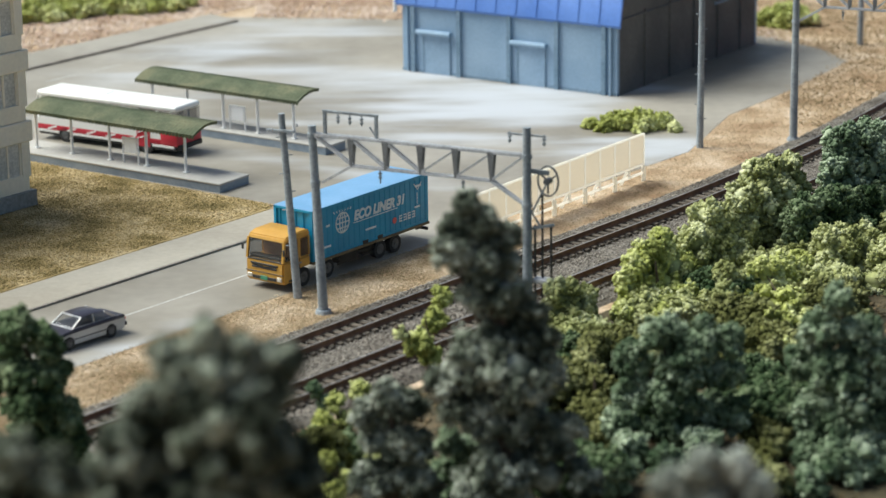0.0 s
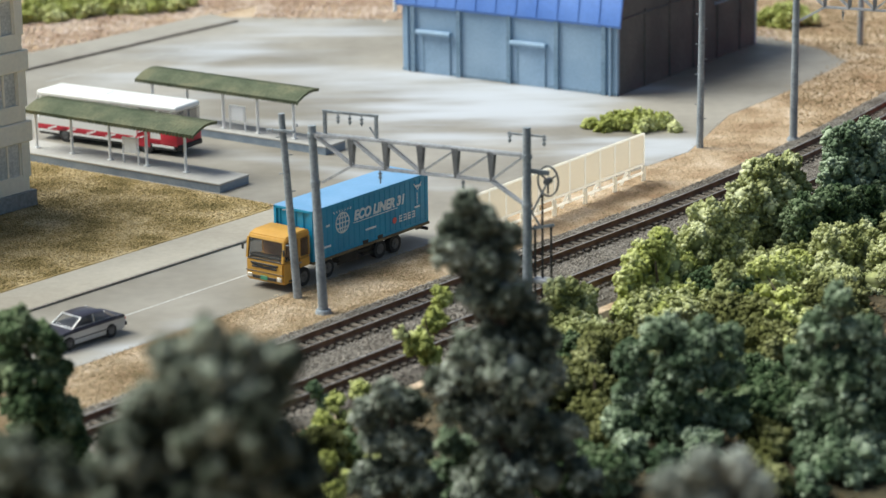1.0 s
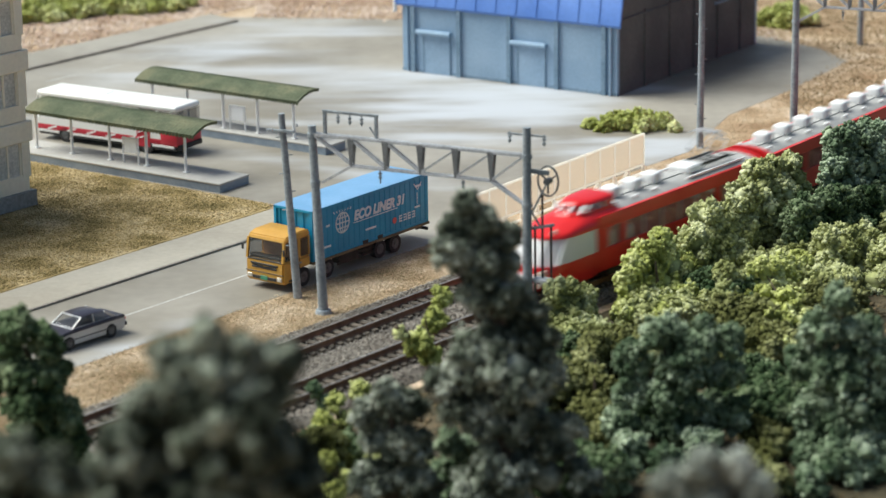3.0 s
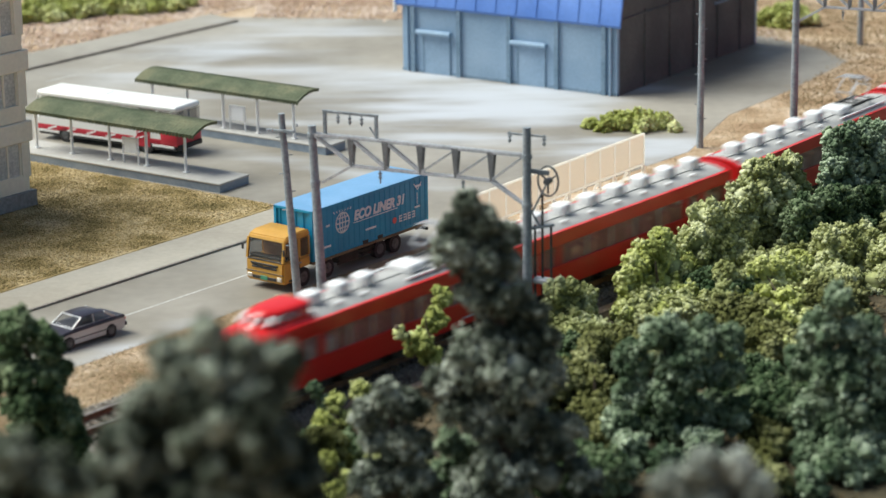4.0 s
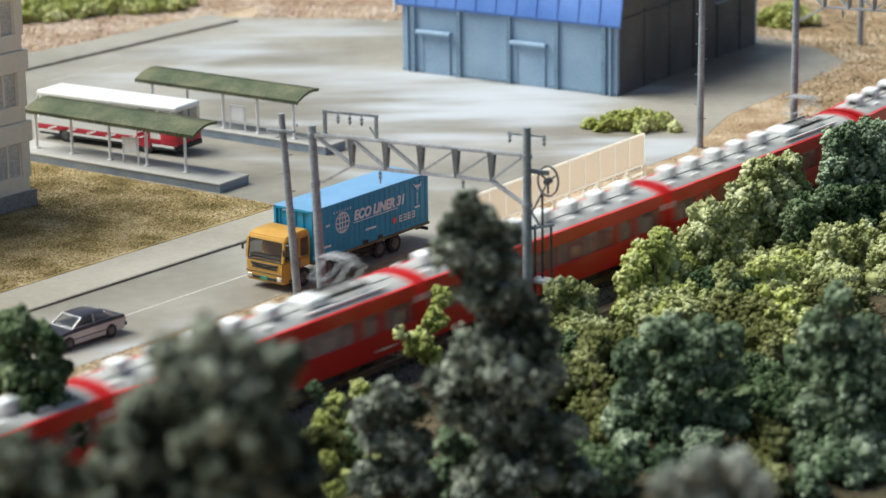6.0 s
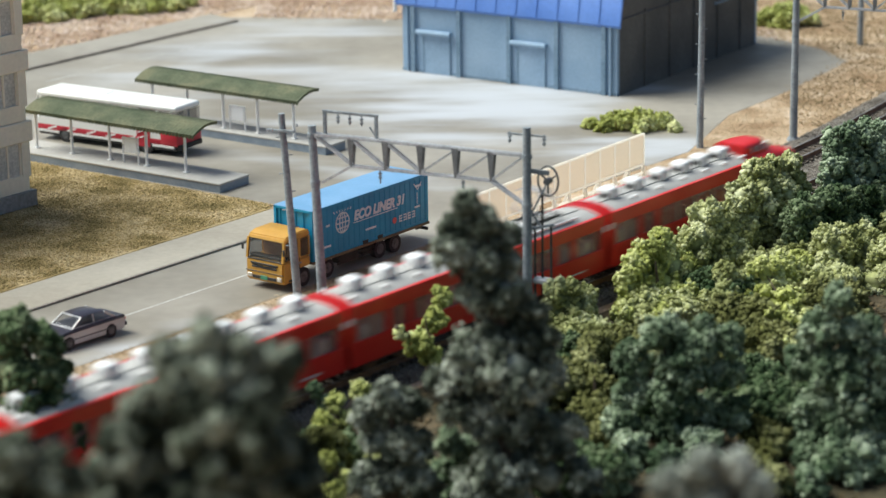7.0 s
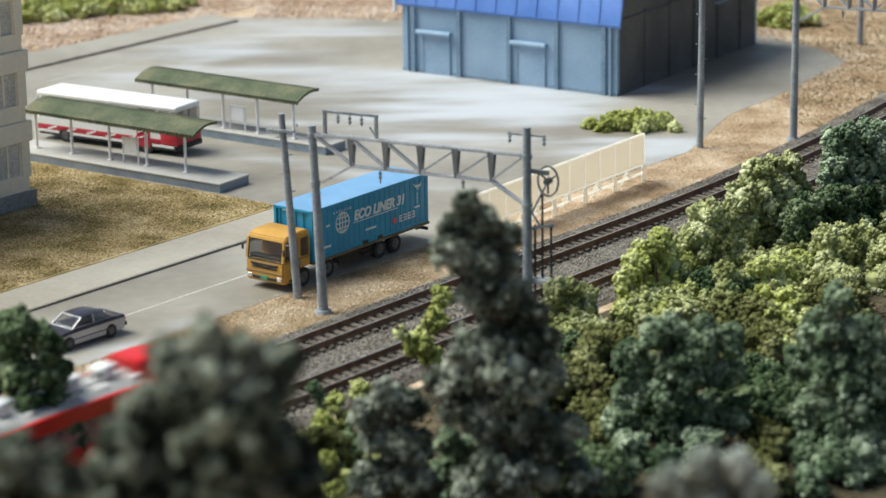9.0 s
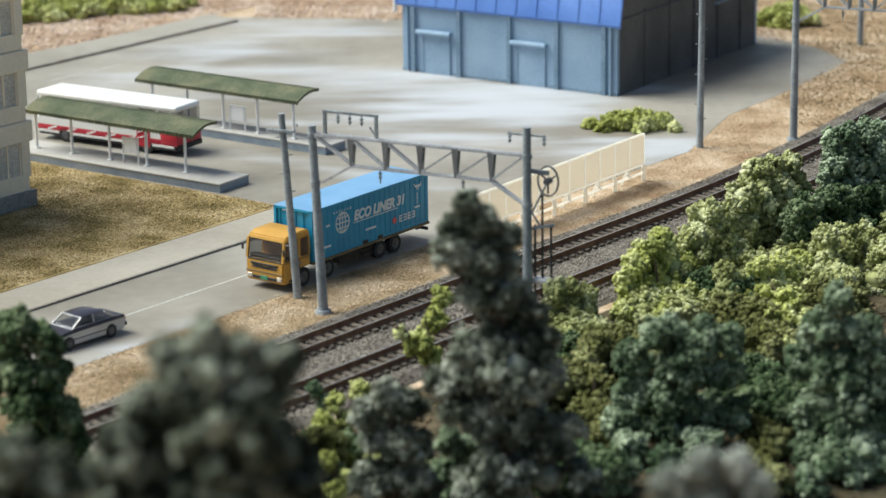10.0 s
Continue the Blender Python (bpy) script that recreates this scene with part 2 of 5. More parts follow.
LEAF_GREY = leaf("leaf_grey_green", (0.028, 0.036, 0.025), (0.45, 0.475, 0.39), (0.135, 0.152, 0.112), (0.34, 0.66), 0.8)
LEAF_MIST = leaf("leaf_mist_green", (0.018, 0.023, 0.015), (0.32, 0.344, 0.272), (0.092, 0.104, 0.074), (0.36, 0.64), 0.9)
LEAF_PALE = leaf("leaf_pale_grey", (0.085, 0.095, 0.078), (0.45, 0.47, 0.41), (0.22, 0.235, 0.20))
LEAF_DARK = leaf("leaf_dark_green", (0.017, 0.034, 0.013), (0.26, 0.31, 0.175), (0.076, 0.112, 0.052), (0.32, 0.68))
LEAF_BLUE = leaf("leaf_blue_green", (0.036, 0.062, 0.030), (0.47, 0.54, 0.38), (0.155, 0.205, 0.122), (0.33, 0.69))
LEAF_BROWN = leaf("leaf_brown_olive", (0.045, 0.048, 0.014), (0.33, 0.335, 0.16), (0.13, 0.135, 0.045))
LEAF_YELLOW = leaf("leaf_yellow_green", (0.168, 0.185, 0.039), (0.739, 0.75, 0.403), (0.414, 0.442, 0.14))
LEAF_OLIVE = leaf("leaf_olive", (0.134, 0.148, 0.045), (0.694, 0.706, 0.448), (0.37, 0.386, 0.168))


def thin_plastic(m, share, tint):
    """Lets some light through a thin plastic sheet."""
    t = m.node_tree
    p, o = t.nodes["Principled BSDF"], t.nodes["Material Output"]
    tr, mix = t.nodes.new("ShaderNodeBsdfTranslucent"), t.nodes.new("ShaderNodeMixShader")
    tr.inputs[0].default_value = (*tint, 1)
    mix.inputs[0].default_value = share
    t.links.new(p.outputs[0], mix.inputs[1])
    t.links.new(tr.outputs[0], mix.inputs[2])
    t.links.new(mix.outputs[0], o.inputs[0])


thin_plastic(M_CREAM, 0.6, (0.97, 0.91, 0.80))
thin_plastic(M_CREAM_POST, 0.8, (0.97, 0.95, 0.90))

def streaks_and_sheen(m, zones, pale):
    """Pale streaks over a material, with window sheen painted into the colour: soft uneven patches (x, y, radius x,
    radius y, turn, strength) of the plan.
    """
    t = m.node_tree
    p = t.nodes["Principled BSDF"]
    co = t.nodes.new("ShaderNodeTexCoord")
    nz = t.nodes.new("ShaderNodeTexNoise")
    nz.inputs["Scale"].default_value, nz.inputs["Detail"].default_value = 0.14 / K, 8
    st = t.nodes.new("ShaderNodeMapping")
    st.inputs["Rotation"].default_value = (0, 0, radians(12))
    st.inputs["Scale"].default_value = (0.45, 1.6, 1)
    t.links.new(co.outputs["Object"], st.inputs[0])
    t.links.new(st.outputs[0], nz.inputs[0])
    base = p.inputs["Base Color"].links[0].from_socket
    for x, y, rx, ry, turn, strength in zones:
        mp = t.nodes.new("ShaderNodeMapping")
        mp.vector_type = "TEXTURE"
        mp.inputs["Location"].default_value = (x * K, y * K, 0)
        mp.inputs["Rotation"].default_value = (0, 0, radians(turn))
        mp.inputs["Scale"].default_value = (rx * K, ry * K, 1)
        t.links.new(co.outputs["Object"], mp.inputs[0])
        ln = t.nodes.new("ShaderNodeVectorMath")
        ln.operation = "LENGTH"
        t.links.new(mp.outputs[0], ln.inputs[0])
        ad = t.nodes.new("ShaderNodeMath")
        ad.operation = "MULTIPLY_ADD"
        t.links.new(nz.outputs[0], ad.inputs[0])
        ad.inputs[1].default_value = -3.4
        t.links.new(ln.outputs["Value"], ad.inputs[2])
        mr = t.nodes.new("ShaderNodeMapRange")
        mr.interpolation_type = "SMOOTHSTEP"
        mr.inputs[1].default_value, mr.inputs[2].default_value = -0.75, -2.0
        mr.inputs[3].default_value, mr.inputs[4].default_value = 0.0, strength
        t.links.new(ad.outputs[0], mr.inputs[0])
        mx = t.nodes.new("ShaderNodeMix")
        mx.data_type = "RGBA"
        t.links.new(mr.outputs[0], mx.inputs["Factor"])
        t.links.new(base, mx.inputs["A"])
        mx.inputs["B"].default_value = (*pale, 1)
        base = mx.outputs["Result"]
    t.links.new(base, p.inputs["Base Color"])


# bright zones before the shed: the window's reflection, painted into the concrete colour
streaks_and_sheen(M_CONCRETE, [(3, 166, 19, 9, -33, 0.9), (-6, 172, 24, 15, -33, 0.6), (5.5, 170.5, 12, 2.6, -33, 1.0), (12, 154, 10, 5, 10, 0.9), (9, 149.5, 7, 2.2, 50, 0.8), (-11, 190, 12, 5, 20, 0.8), (-16, 181, 14, 3.0, 50, 0.6), (-14.5, 115.5, 6, 2.5, 51, 0.8), (-20, 157, 8, 4, -34, 0.7), (-6, 149, 12, 2.2, -34, 0.7), (0, 157, 14, 3, -20, 0.7)], (0.50, 0.515, 0.54))

# ---- ground ----
bm = bmnew()
bmesh.ops.create_grid(bm, x_segments=60, y_segments=60, size=420, matrix=Matrix.Translation((0, 190, 0.03)))
ground = tagged(part("ground", bm, M_GROUND), "dry tan earth base of the railway layout", "ground", kind="structure")

LOT = [along(20, 84.3), along(104.5, 84.2), (10.5, 147.2), (14.6, 152.3), (18, 161.7), (22.3, 168), (27.8, 177.4), (26.5, 182), (23.1, 186.6), (12, 196),
       (-3.3, 195), (-13, 196.4), (-17.3, 196.7), (-30, 183.5), (-41, 169.5), (-38, 162.2), (-9.5, 141.7), along(103.9, 95.3), along(20, 95.3)]
bm = slab(bmnew(), LOT, -0.2, 0.05, 0.03)
road = tagged(part("road", bm, M_CONCRETE), "grey weathered concrete road and forecourt", "road", kind="structure")

bm = slab(bmnew(), [along(20, 92.3), along(98.7, 92.3), along(102.6, 94.0), along(103.4, 95.4), along(20, 95.4)], 0.0, 0.17, 0.02)
tagged(part("pavement", bm, M_WALKWAY), "raised grey concrete pavement along the road", "pavement", kind="structure")
bm = slab(bmnew(), [along(20, 92.18), along(98.7, 92.18), along(98.7, 92.3), along(20, 92.3)], 0.0, 0.16)
tagged(part("kerb", bm, M_KERB), "dark kerb edge of the pavement", "kerb", kind="structure")
bm = slab(bmnew(), [(-70, 126.5), (-15.2, 195.0), (-17.3, 197.2), (-72, 130)], 0.0, 0.22, 0.02)
tagged(part("pavement", bm, M_CONCRETE), "raised concrete pavement behind the forecourt", "pavement", kind="structure")
bm = slab(bmnew(), [(-69.8, 126.3), (-15.0, 194.8), (-15.2, 195.0), (-70, 126.5)], 0.0, 0.21)
tagged(part("kerb", bm, M_KERB), "dark kerb edge behind the forecourt", "kerb", kind="structure")
bm = slab(bmnew(), [(-9.6, 141.4), (-38, 162.0), (-60, 140), along(20, 130), along(20, 95.6), along(103.2, 95.6)], -0.1, 0.12, 0.05)
tagged(part("lawn", bm, M_PLOT), "patchy brown and green grass plot", "lawn", kind="structure")
for (s0, n0), (s1, n1), w in (((40, 87.9), (96.5, 88.0), 0.12),):
    bm = slab(bmnew(), [along(s0, n0), along(s1, n1), along(s1, n1 + w), along(s0, n0 + w)], 0.05, 0.054)
    tagged(part("road_line", bm, M_LINE), "thin worn white centre line", "road line", kind="structure")

for k in range(4):
    c = Vector((-25.6, 175.6)) + Vector((0.64, 0.768)) * 4.2 * k
    d, q = Vector((0.64, 0.768)) * 1.3, Vector((-0.768, 0.64)) * 0.09
    bm = slab(bmnew(), [c - d - q, c + d - q, c + d + q, c - d + q], 0.05, 0.055)
    tagged(part("road_line", bm, M_LINE), "faint worn white lane dash", "road line", kind="structure")

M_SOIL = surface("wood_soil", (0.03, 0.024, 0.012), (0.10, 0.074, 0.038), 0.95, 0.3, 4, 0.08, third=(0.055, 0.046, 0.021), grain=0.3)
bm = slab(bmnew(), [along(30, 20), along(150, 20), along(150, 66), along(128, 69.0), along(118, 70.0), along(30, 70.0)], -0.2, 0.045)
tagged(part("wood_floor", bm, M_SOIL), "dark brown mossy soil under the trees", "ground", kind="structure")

# ---- the track ----
def course(bm, profile, s0, s1, step, n):
    """Skins a profile of (across, height) along the track's course."""
    rings = []
    k = max(1, round((s1 - s0) / step))
    for i in range(k + 1):
        s = s0 + (s1 - s0) * i / k
        rings.append([bm.verts.new(track_point(s, n + y, z)[0]) for y, z in profile])
    m = len(profile)
    for a, b in zip(rings, rings[1:]):
        for i in range(m):
            bm.faces.new((a[i], a[(i + 1) % m], b[(i + 1) % m], b[i]))
    bm.faces.new(rings[0][::-1])
    bm.faces.new(rings[-1])
    bmesh.ops.recalc_face_normals(bm, faces=bm.faces[:])
    return bm


RAIL_Z = 0.74
N_NEAR, N_FAR = 72.75, 77.05
bed = part("ballast_bed", course(bmnew(), [(-4.6, -0.1), (5.2, -0.1), (4.0, 0.34), (-3.6, 0.34)], 30, 330, 6, 74.9), M_BED)
tagged(bed, "grey ballast bed under the tracks", "ballast", kind="structure")
for n in (N_NEAR, N_FAR):
    track = empty("railway_track", 0, 0)
    tagged(track, "straight railway track with rusty brown rails", "railway track", "railway tracks")
    for side in (-0.675, 0.675):
        rail = part("rail", course(bmnew(), [(-0.09, 0.46), (0.09, 0.46), (0.03, 0.54), (0.03, 0.64), (0.055, 0.66), (0.055, RAIL_Z - 0.01), (-0.055, RAIL_Z - 0.01), (-0.055, 0.66), (-0.03, 0.64), (-0.03, 0.54)], 30, 330, 3, n + side), M_RUST, track)
        part("rail_head", course(bmnew(), [(-0.05, RAIL_Z - 0.01), (0.05, RAIL_Z - 0.01), (0.05, RAIL_Z), (-0.05, RAIL_Z)], 30, 330, 3, n + side), M_STEEL, rail, "bare worn steel rail top")
    tie = bpy.data.meshes.new("sleeper")
    b2 = box(bmnew(), (0, 0, 0.40), (0.30, 2.1, 0.15), 0.02)
    for v in b2.verts:
        v.co *= K
    b2.to_mesh(tie)
    b2.free()
    tie.materials.append(M_TIE)
    s = 66.0
    while s < 146:
        p, yaw = track_point(s, n)
        ob = new("sleeper", tie)
        ob.parent = track
        ob.matrix_basis = pose(p.x * K, p.y * K, random.uniform(-0.02, 0.02) * K, 0, 0, yaw + random.uniform(-1, 1))
        s += 0.62

# ballast stones
rng = np.random.default_rng(3)
pts = []
for _ in range(64000):
    s, y = rng.uniform(64, 146), rng.uniform(-4.3, 4.9)
    z = 0.36 if -3.6 < y < 4.0 else max(0.02, 0.36 - 0.36 * (max(y - 4.0, -3.6 - y)) / 1.1)
    n = 74.9 + y
    if any(abs(abs(n - c) - 0.675) < 0.12 for c in (N_NEAR, N_FAR)):
        continue
    if any(abs(n - c) < 1.0 for c in (N_NEAR, N_FAR)) and rng.random() < 0.15:
        continue
    if any(abs(n - c) < 1.0 for c in (N_NEAR, N_FAR)):
        z += 0.06
    pts.append((*track_point(s, n)[0].xy, z))
tagged(lumps("ballast_stones", pts, rng.uniform(0.03, 0.065, len(pts)), M_BALLAST), "loose grey ballast stones between the rails", "ballast", kind="stuff")

# ---- dry grass crumbs on the verges ----
def strewn(name, count, where, size, material, label, category, z=0.0, flat=0.7):
    rng = np.random.default_rng(count)
    pts = [where(rng) for _ in range(count)]
    pts = [(p[0], p[1], z + 0.03 + rng.uniform(0, 0.03)) for p in pts if p is not None]
    return tagged(lumps(name, pts, rng.uniform(size[0], size[1], len(pts)), material, flat=flat), label, category, kind="stuff")


def inside(p, poly):
    x, y, c = p[0], p[1], False
    for i in range(len(poly)):
        (x0, y0), (x1, y1) = poly[i][:2], poly[i - 1][:2]
        if (y0 > y) != (y1 > y) and x < (x1 - x0) * (y - y0) / (y1 - y0) + x0:
            c = not c
    return c


def verge(rng):
    s = rng.uniform(66, 146)
    n = rng.uniform(79.6, 84.5 if s < 106 else 104)
    p = track_point(s, n)[0]
    return None if inside(p + Vector((rng.normal(0, 0.28), rng.normal(0, 0.28), 0)), LOT) else p


def plot(rng):
    p = (rng.uniform(-25, -8.8), rng.uniform(121, 153))
    q = (p[0] * -UY + p[1] * UX)
    return p if q > 95.8 and (p[1] - 141.4) < -0.725 * (p[0] + 9.6) else None


def backland(rng):
    p = (rng.uniform(-32, 24), rng.uniform(176, 214))
    if inside((p[0] + rng.normal(0, 0.6), p[1] + rng.normal(0, 0.6)), LOT) or (p[0] < -14 and (p[1] - 197.2) < 1.25 * (p[0] + 17.3)):
        return None
    return p


def bank(rng):
    s, n = rng.uniform(138, 185), rng.uniform(79.6, 112)
    p = track_point(s, n)[0]
    return None if p.x < 22 or inside(p + Vector((rng.normal(0, 0.5), rng.normal(0, 0.5), 0)), LOT) else p


strewn("dry_grass", 110000, verge, (0.02, 0.055), M_DRYGRASS, "short straw-coloured dry grass on the verge", "grass", flat=0.4)
strewn("lawn_grass", 70000, plot, (0.025, 0.065), M_PLOTGRASS, "short brown and olive grass", "grass", 0.09)
strewn("brown_grass", 40000, bank, (0.05, 0.12), M_BANKGRASS, "brown dry grass on the bank by the bend", "grass")
strewn("back_grass", 52000, backland, (0.08, 0.17), M_BACKGRASS, "dry grass behind the forecourt", "grass")

# ---- bus platforms with canopies ----
D35 = -34.6


def platform(x, y, length, width, label):
    """A low platform; x, y: its front end corner; it runs back along local -x."""
    p = empty("bus_platform", x, y, 0.03, D35)
    tagged(p, label, "platform", "bus platforms")
    part("top", box(bmnew(), (-length / 2, width / 2, 0.50), (length, width, 0.12), 0.03), M_ISLAND, p)
    part("side", box(bmnew(), (-length / 2, width / 2, 0.22), (length - 0.06, width - 0.06, 0.44), 0.0), M_ISLAND_SIDE, p, "blue-grey platform side")
    return p


def shelter(x, y, xr, length, xs, post_y, y0, y1, boards, label):
    """A canopy on posts over a platform whose front corner is at x, y; xr: its end along the platform."""
    t = empty("bus_shelter", x, y, 0.59, D35)
    tagged(t, label, "shelter", "bus shelters")
    zn, zf = 2.22, 2.62
    for px in xs:
        b = rod(bmnew(), (px, post_y, 0), (px, post_y, zn + 0.22), 0.085, seg=8)
        box(b, (px, post_y, 0.03), (0.3, 0.3, 0.06))
        part("post", b, M_WHITE, t, "white post", smooth=40)
        part("bracket", bar(bmnew(), (px, y0 + 0.15, zn + 0.02), (px, y1 - 0.15, zf - 0.08), 0.08, 0.12), M_WHITE, t)
    prof, k = [], 8
    for i in range(k + 1):
        a = i / k
        prof.append((y0 + (y1 - y0) * a, zn + (zf - zn) * a + 0.22 * math.sin(math.pi * a)))
    top = [(yy, zz + 0.17) for yy, zz in prof]
    ring = prof + top[::-1]
    roof = part("roof", sweep(bmnew(), ring, [(xr - length, 1, 1, 0), (xr, 1, 1, 0)]), M_CANOPY, t, "dull green canopy roof", smooth=50)
    b = bmnew()
    n = int(length / 0.24)
    for i in range(n + 1):
        xx = xr - length + i * length / n
        for (ya, za), (yb, zb2) in zip(top[::2], top[2::2]):
            bar(b, (xx, ya, za), (xx, yb, zb2), 0.08, 0.05)
        box(b, (xx, y0 - 0.02, zn + 0.08), (0.10, 0.06, 0.24))
    part("roof_ribs", b, M_CANOPY, roof)
    for bx, bw in boards:
        s = bmnew()
        for dx in (-bw / 2, bw / 2):
            rod(s, (bx + dx, post_y, 0), (bx + dx, post_y, 1.5), 0.05, seg=6)
        rod(s, (bx - bw / 2, post_y, 1.5), (bx + bw / 2, post_y, 1.5), 0.05, seg=6)
        f = part("sign_frame", s, M_WHITE, t)
        part("sign_board", box(bmnew(), (bx, post_y, 1.05), (bw - 0.2, 0.06, 0.85), 0.015), M_WHITE, f, "blank white notice board")
    return t


platform(-12.45, 144.05, 32, 2.65, "grey concrete bus platform with blue-grey sides")
platform(-6.85, 152.6, 15.5, 2.0, "grey concrete bus platform beside the bus lane")
shelter(-12.45, 144.05, -2.3, 12.8, (-3.35, -6.25, -9.05, -12.0, -14.8), 1.08, 0.55, 2.75, ((-7.45, 1.15),), "green-roofed bus shelter with white posts")
shelter(-6.85, 152.6, -2.3, 12.6, (-2.8, -5.55, -8.2, -11.0, -13.8), 0.6, 0.35, 2.5, ((-7.1, 1.15),), "green-roofed bus shelter on the second platform")


def bus():
    b = empty("bus", -19.5, 156.4, 0.05, D35 + 3)
    tagged(b, "white and red city bus parked at the platform", "bus")
    L2, w = 5.3, 1.22
    part("lower_body", box(bmnew(), (0, 0, 0.80), (2 * L2, 2 * w, 0.34), 0.05, segs=2), M_BUSRED, b, "dark red lower body", smooth=40)
    part("sill_panel", box(bmnew(), (-0.1, 0, 0.55), (2 * L2 - 0.3, 2 * w - 0.02, 0.18), 0.03), M_BUSWHITE, b, "white sill panel")
    part("end_body", box(bmnew(), (L2 - 0.62, 0, 1.06), (1.26, 2 * w + 0.02, 0.84), 0.08, segs=2), M_BUSRED, b, "dark red end panels", smooth=40)
    part("skirt", box(bmnew(), (0, 0, 0.42), (2 * L2 - 0.2, 2 * w - 0.06, 0.16), 0.0), M_BLACK, b)
    part("upper_body", box(bmnew(), (-0.02, 0, 1.20), (2 * L2 - 0.06, 2 * w - 0.02, 0.54), 0.04), M_BUSWHITE, b, "white waist band")
    for sy in (-1, 1):
        for i in range(8):
            x0 = -L2 + 0.35 + i * 1.27
            if sy < 0 and i == 6:
                continue
            # the pale opaque panes stand for white and grey reflections in the glass
            part("window", box(bmnew(), (x0 + 0.55, sy * (w - 0.05), 2.08), (1.1, 0.06, 1.2), 0.02), M_CABGLASS if i > 5 else M_PALE_PANE, b)
            part("pillar", box(bmnew(), (x0 - 0.07, sy * (w - 0.05), 2.08), (0.14, 0.09, 1.24), 0.01), M_BUSWHITE, b)
    part("door", box(bmnew(), (L2 - 2.5, -w + 0.01, 1.35), (1.0, 0.06, 1.9), 0.02), M_BUSRED, b, "red folding door")
    rf = box(bmnew(), (0, 0, 2.85), (2 * L2, 2 * w, 0.36), 0.16, segs=4)
    part("roof", rf, M_BUSWHITE, b, "glossy white roof", smooth=60)
    part("roof_hatch", box(bmnew(), (-1.2, 0.15, 3.0), (1.1, 0.8, 0.12), 0.04), M_BUSWHITE, b)
    part("windscreen", box(bmnew(), (L2 - 0.04, 0, 2.2), (0.14, 2 * w - 0.25, 1.0), 0.03), M_CABGLASS, b, "dark end window")
    for z in (1.0, 1.35, 1.7):
        part("door_rail", rod(bmnew(), (L2 - 2.9, -w - 0.03, z - 0.12), (L2 - 2.1, -w - 0.03, z + 0.12), 0.03, seg=6), M_WHITE, b)
    for k in range(5):
        part("stripe", bar(bmnew(), (-L2 + 0.8 + 1.5 * k, -w - 0.004, 0.70), (-L2 + 1.5 + 1.5 * k, -w - 0.004, 0.92), 0.02, 0.12, up=(1, 0, 0)), M_BUSWHITE, b, "white slanted stripe")
    part("corner_window", box(bmnew(), (L2 - 0.6, -w + 0.03, 2.28), (1.05, 0.08, 0.72), 0.02), M_CABGLASS, b)
    part("end_panel", box(bmnew(), (-L2 + 0.02, 0, 1.9), (0.08, 2 * w - 0.1, 1.6), 0.03), M_BUSWHITE, b)
    part("bumper", box(bmnew(), (L2 + 0.03, 0, 0.55), (0.14, 2 * w - 0.1, 0.3), 0.04), M_BLACK, b)
    for x in (-3.2, 3.0):
        for sy in (-1, 1):
            wheel(b, x, sy * (w - 0.14), 0.45, 0.28)
    return b


def wheel(parent, x, y, r, w):
    t = part("wheel", rod(bmnew(), (x, y - w / 2, r), (x, y + w / 2, r), r, seg=18), M_TYRE, parent, smooth=40)
    o = w / 2 + 0.012
    rim = bmnew()
    for s in (-1, 1):
        rod(rim, (x, y + s * (o - 0.04), r), (x, y + s * o, r), r * 0.58, r * 0.58, seg=14)
        rod(rim, (x, y + s * o, r), (x, y + s * (o + 0.03), r), r * 0.22, seg=8)
    part("rim", rim, M_RIM, t, smooth=40)
    return t


bus()

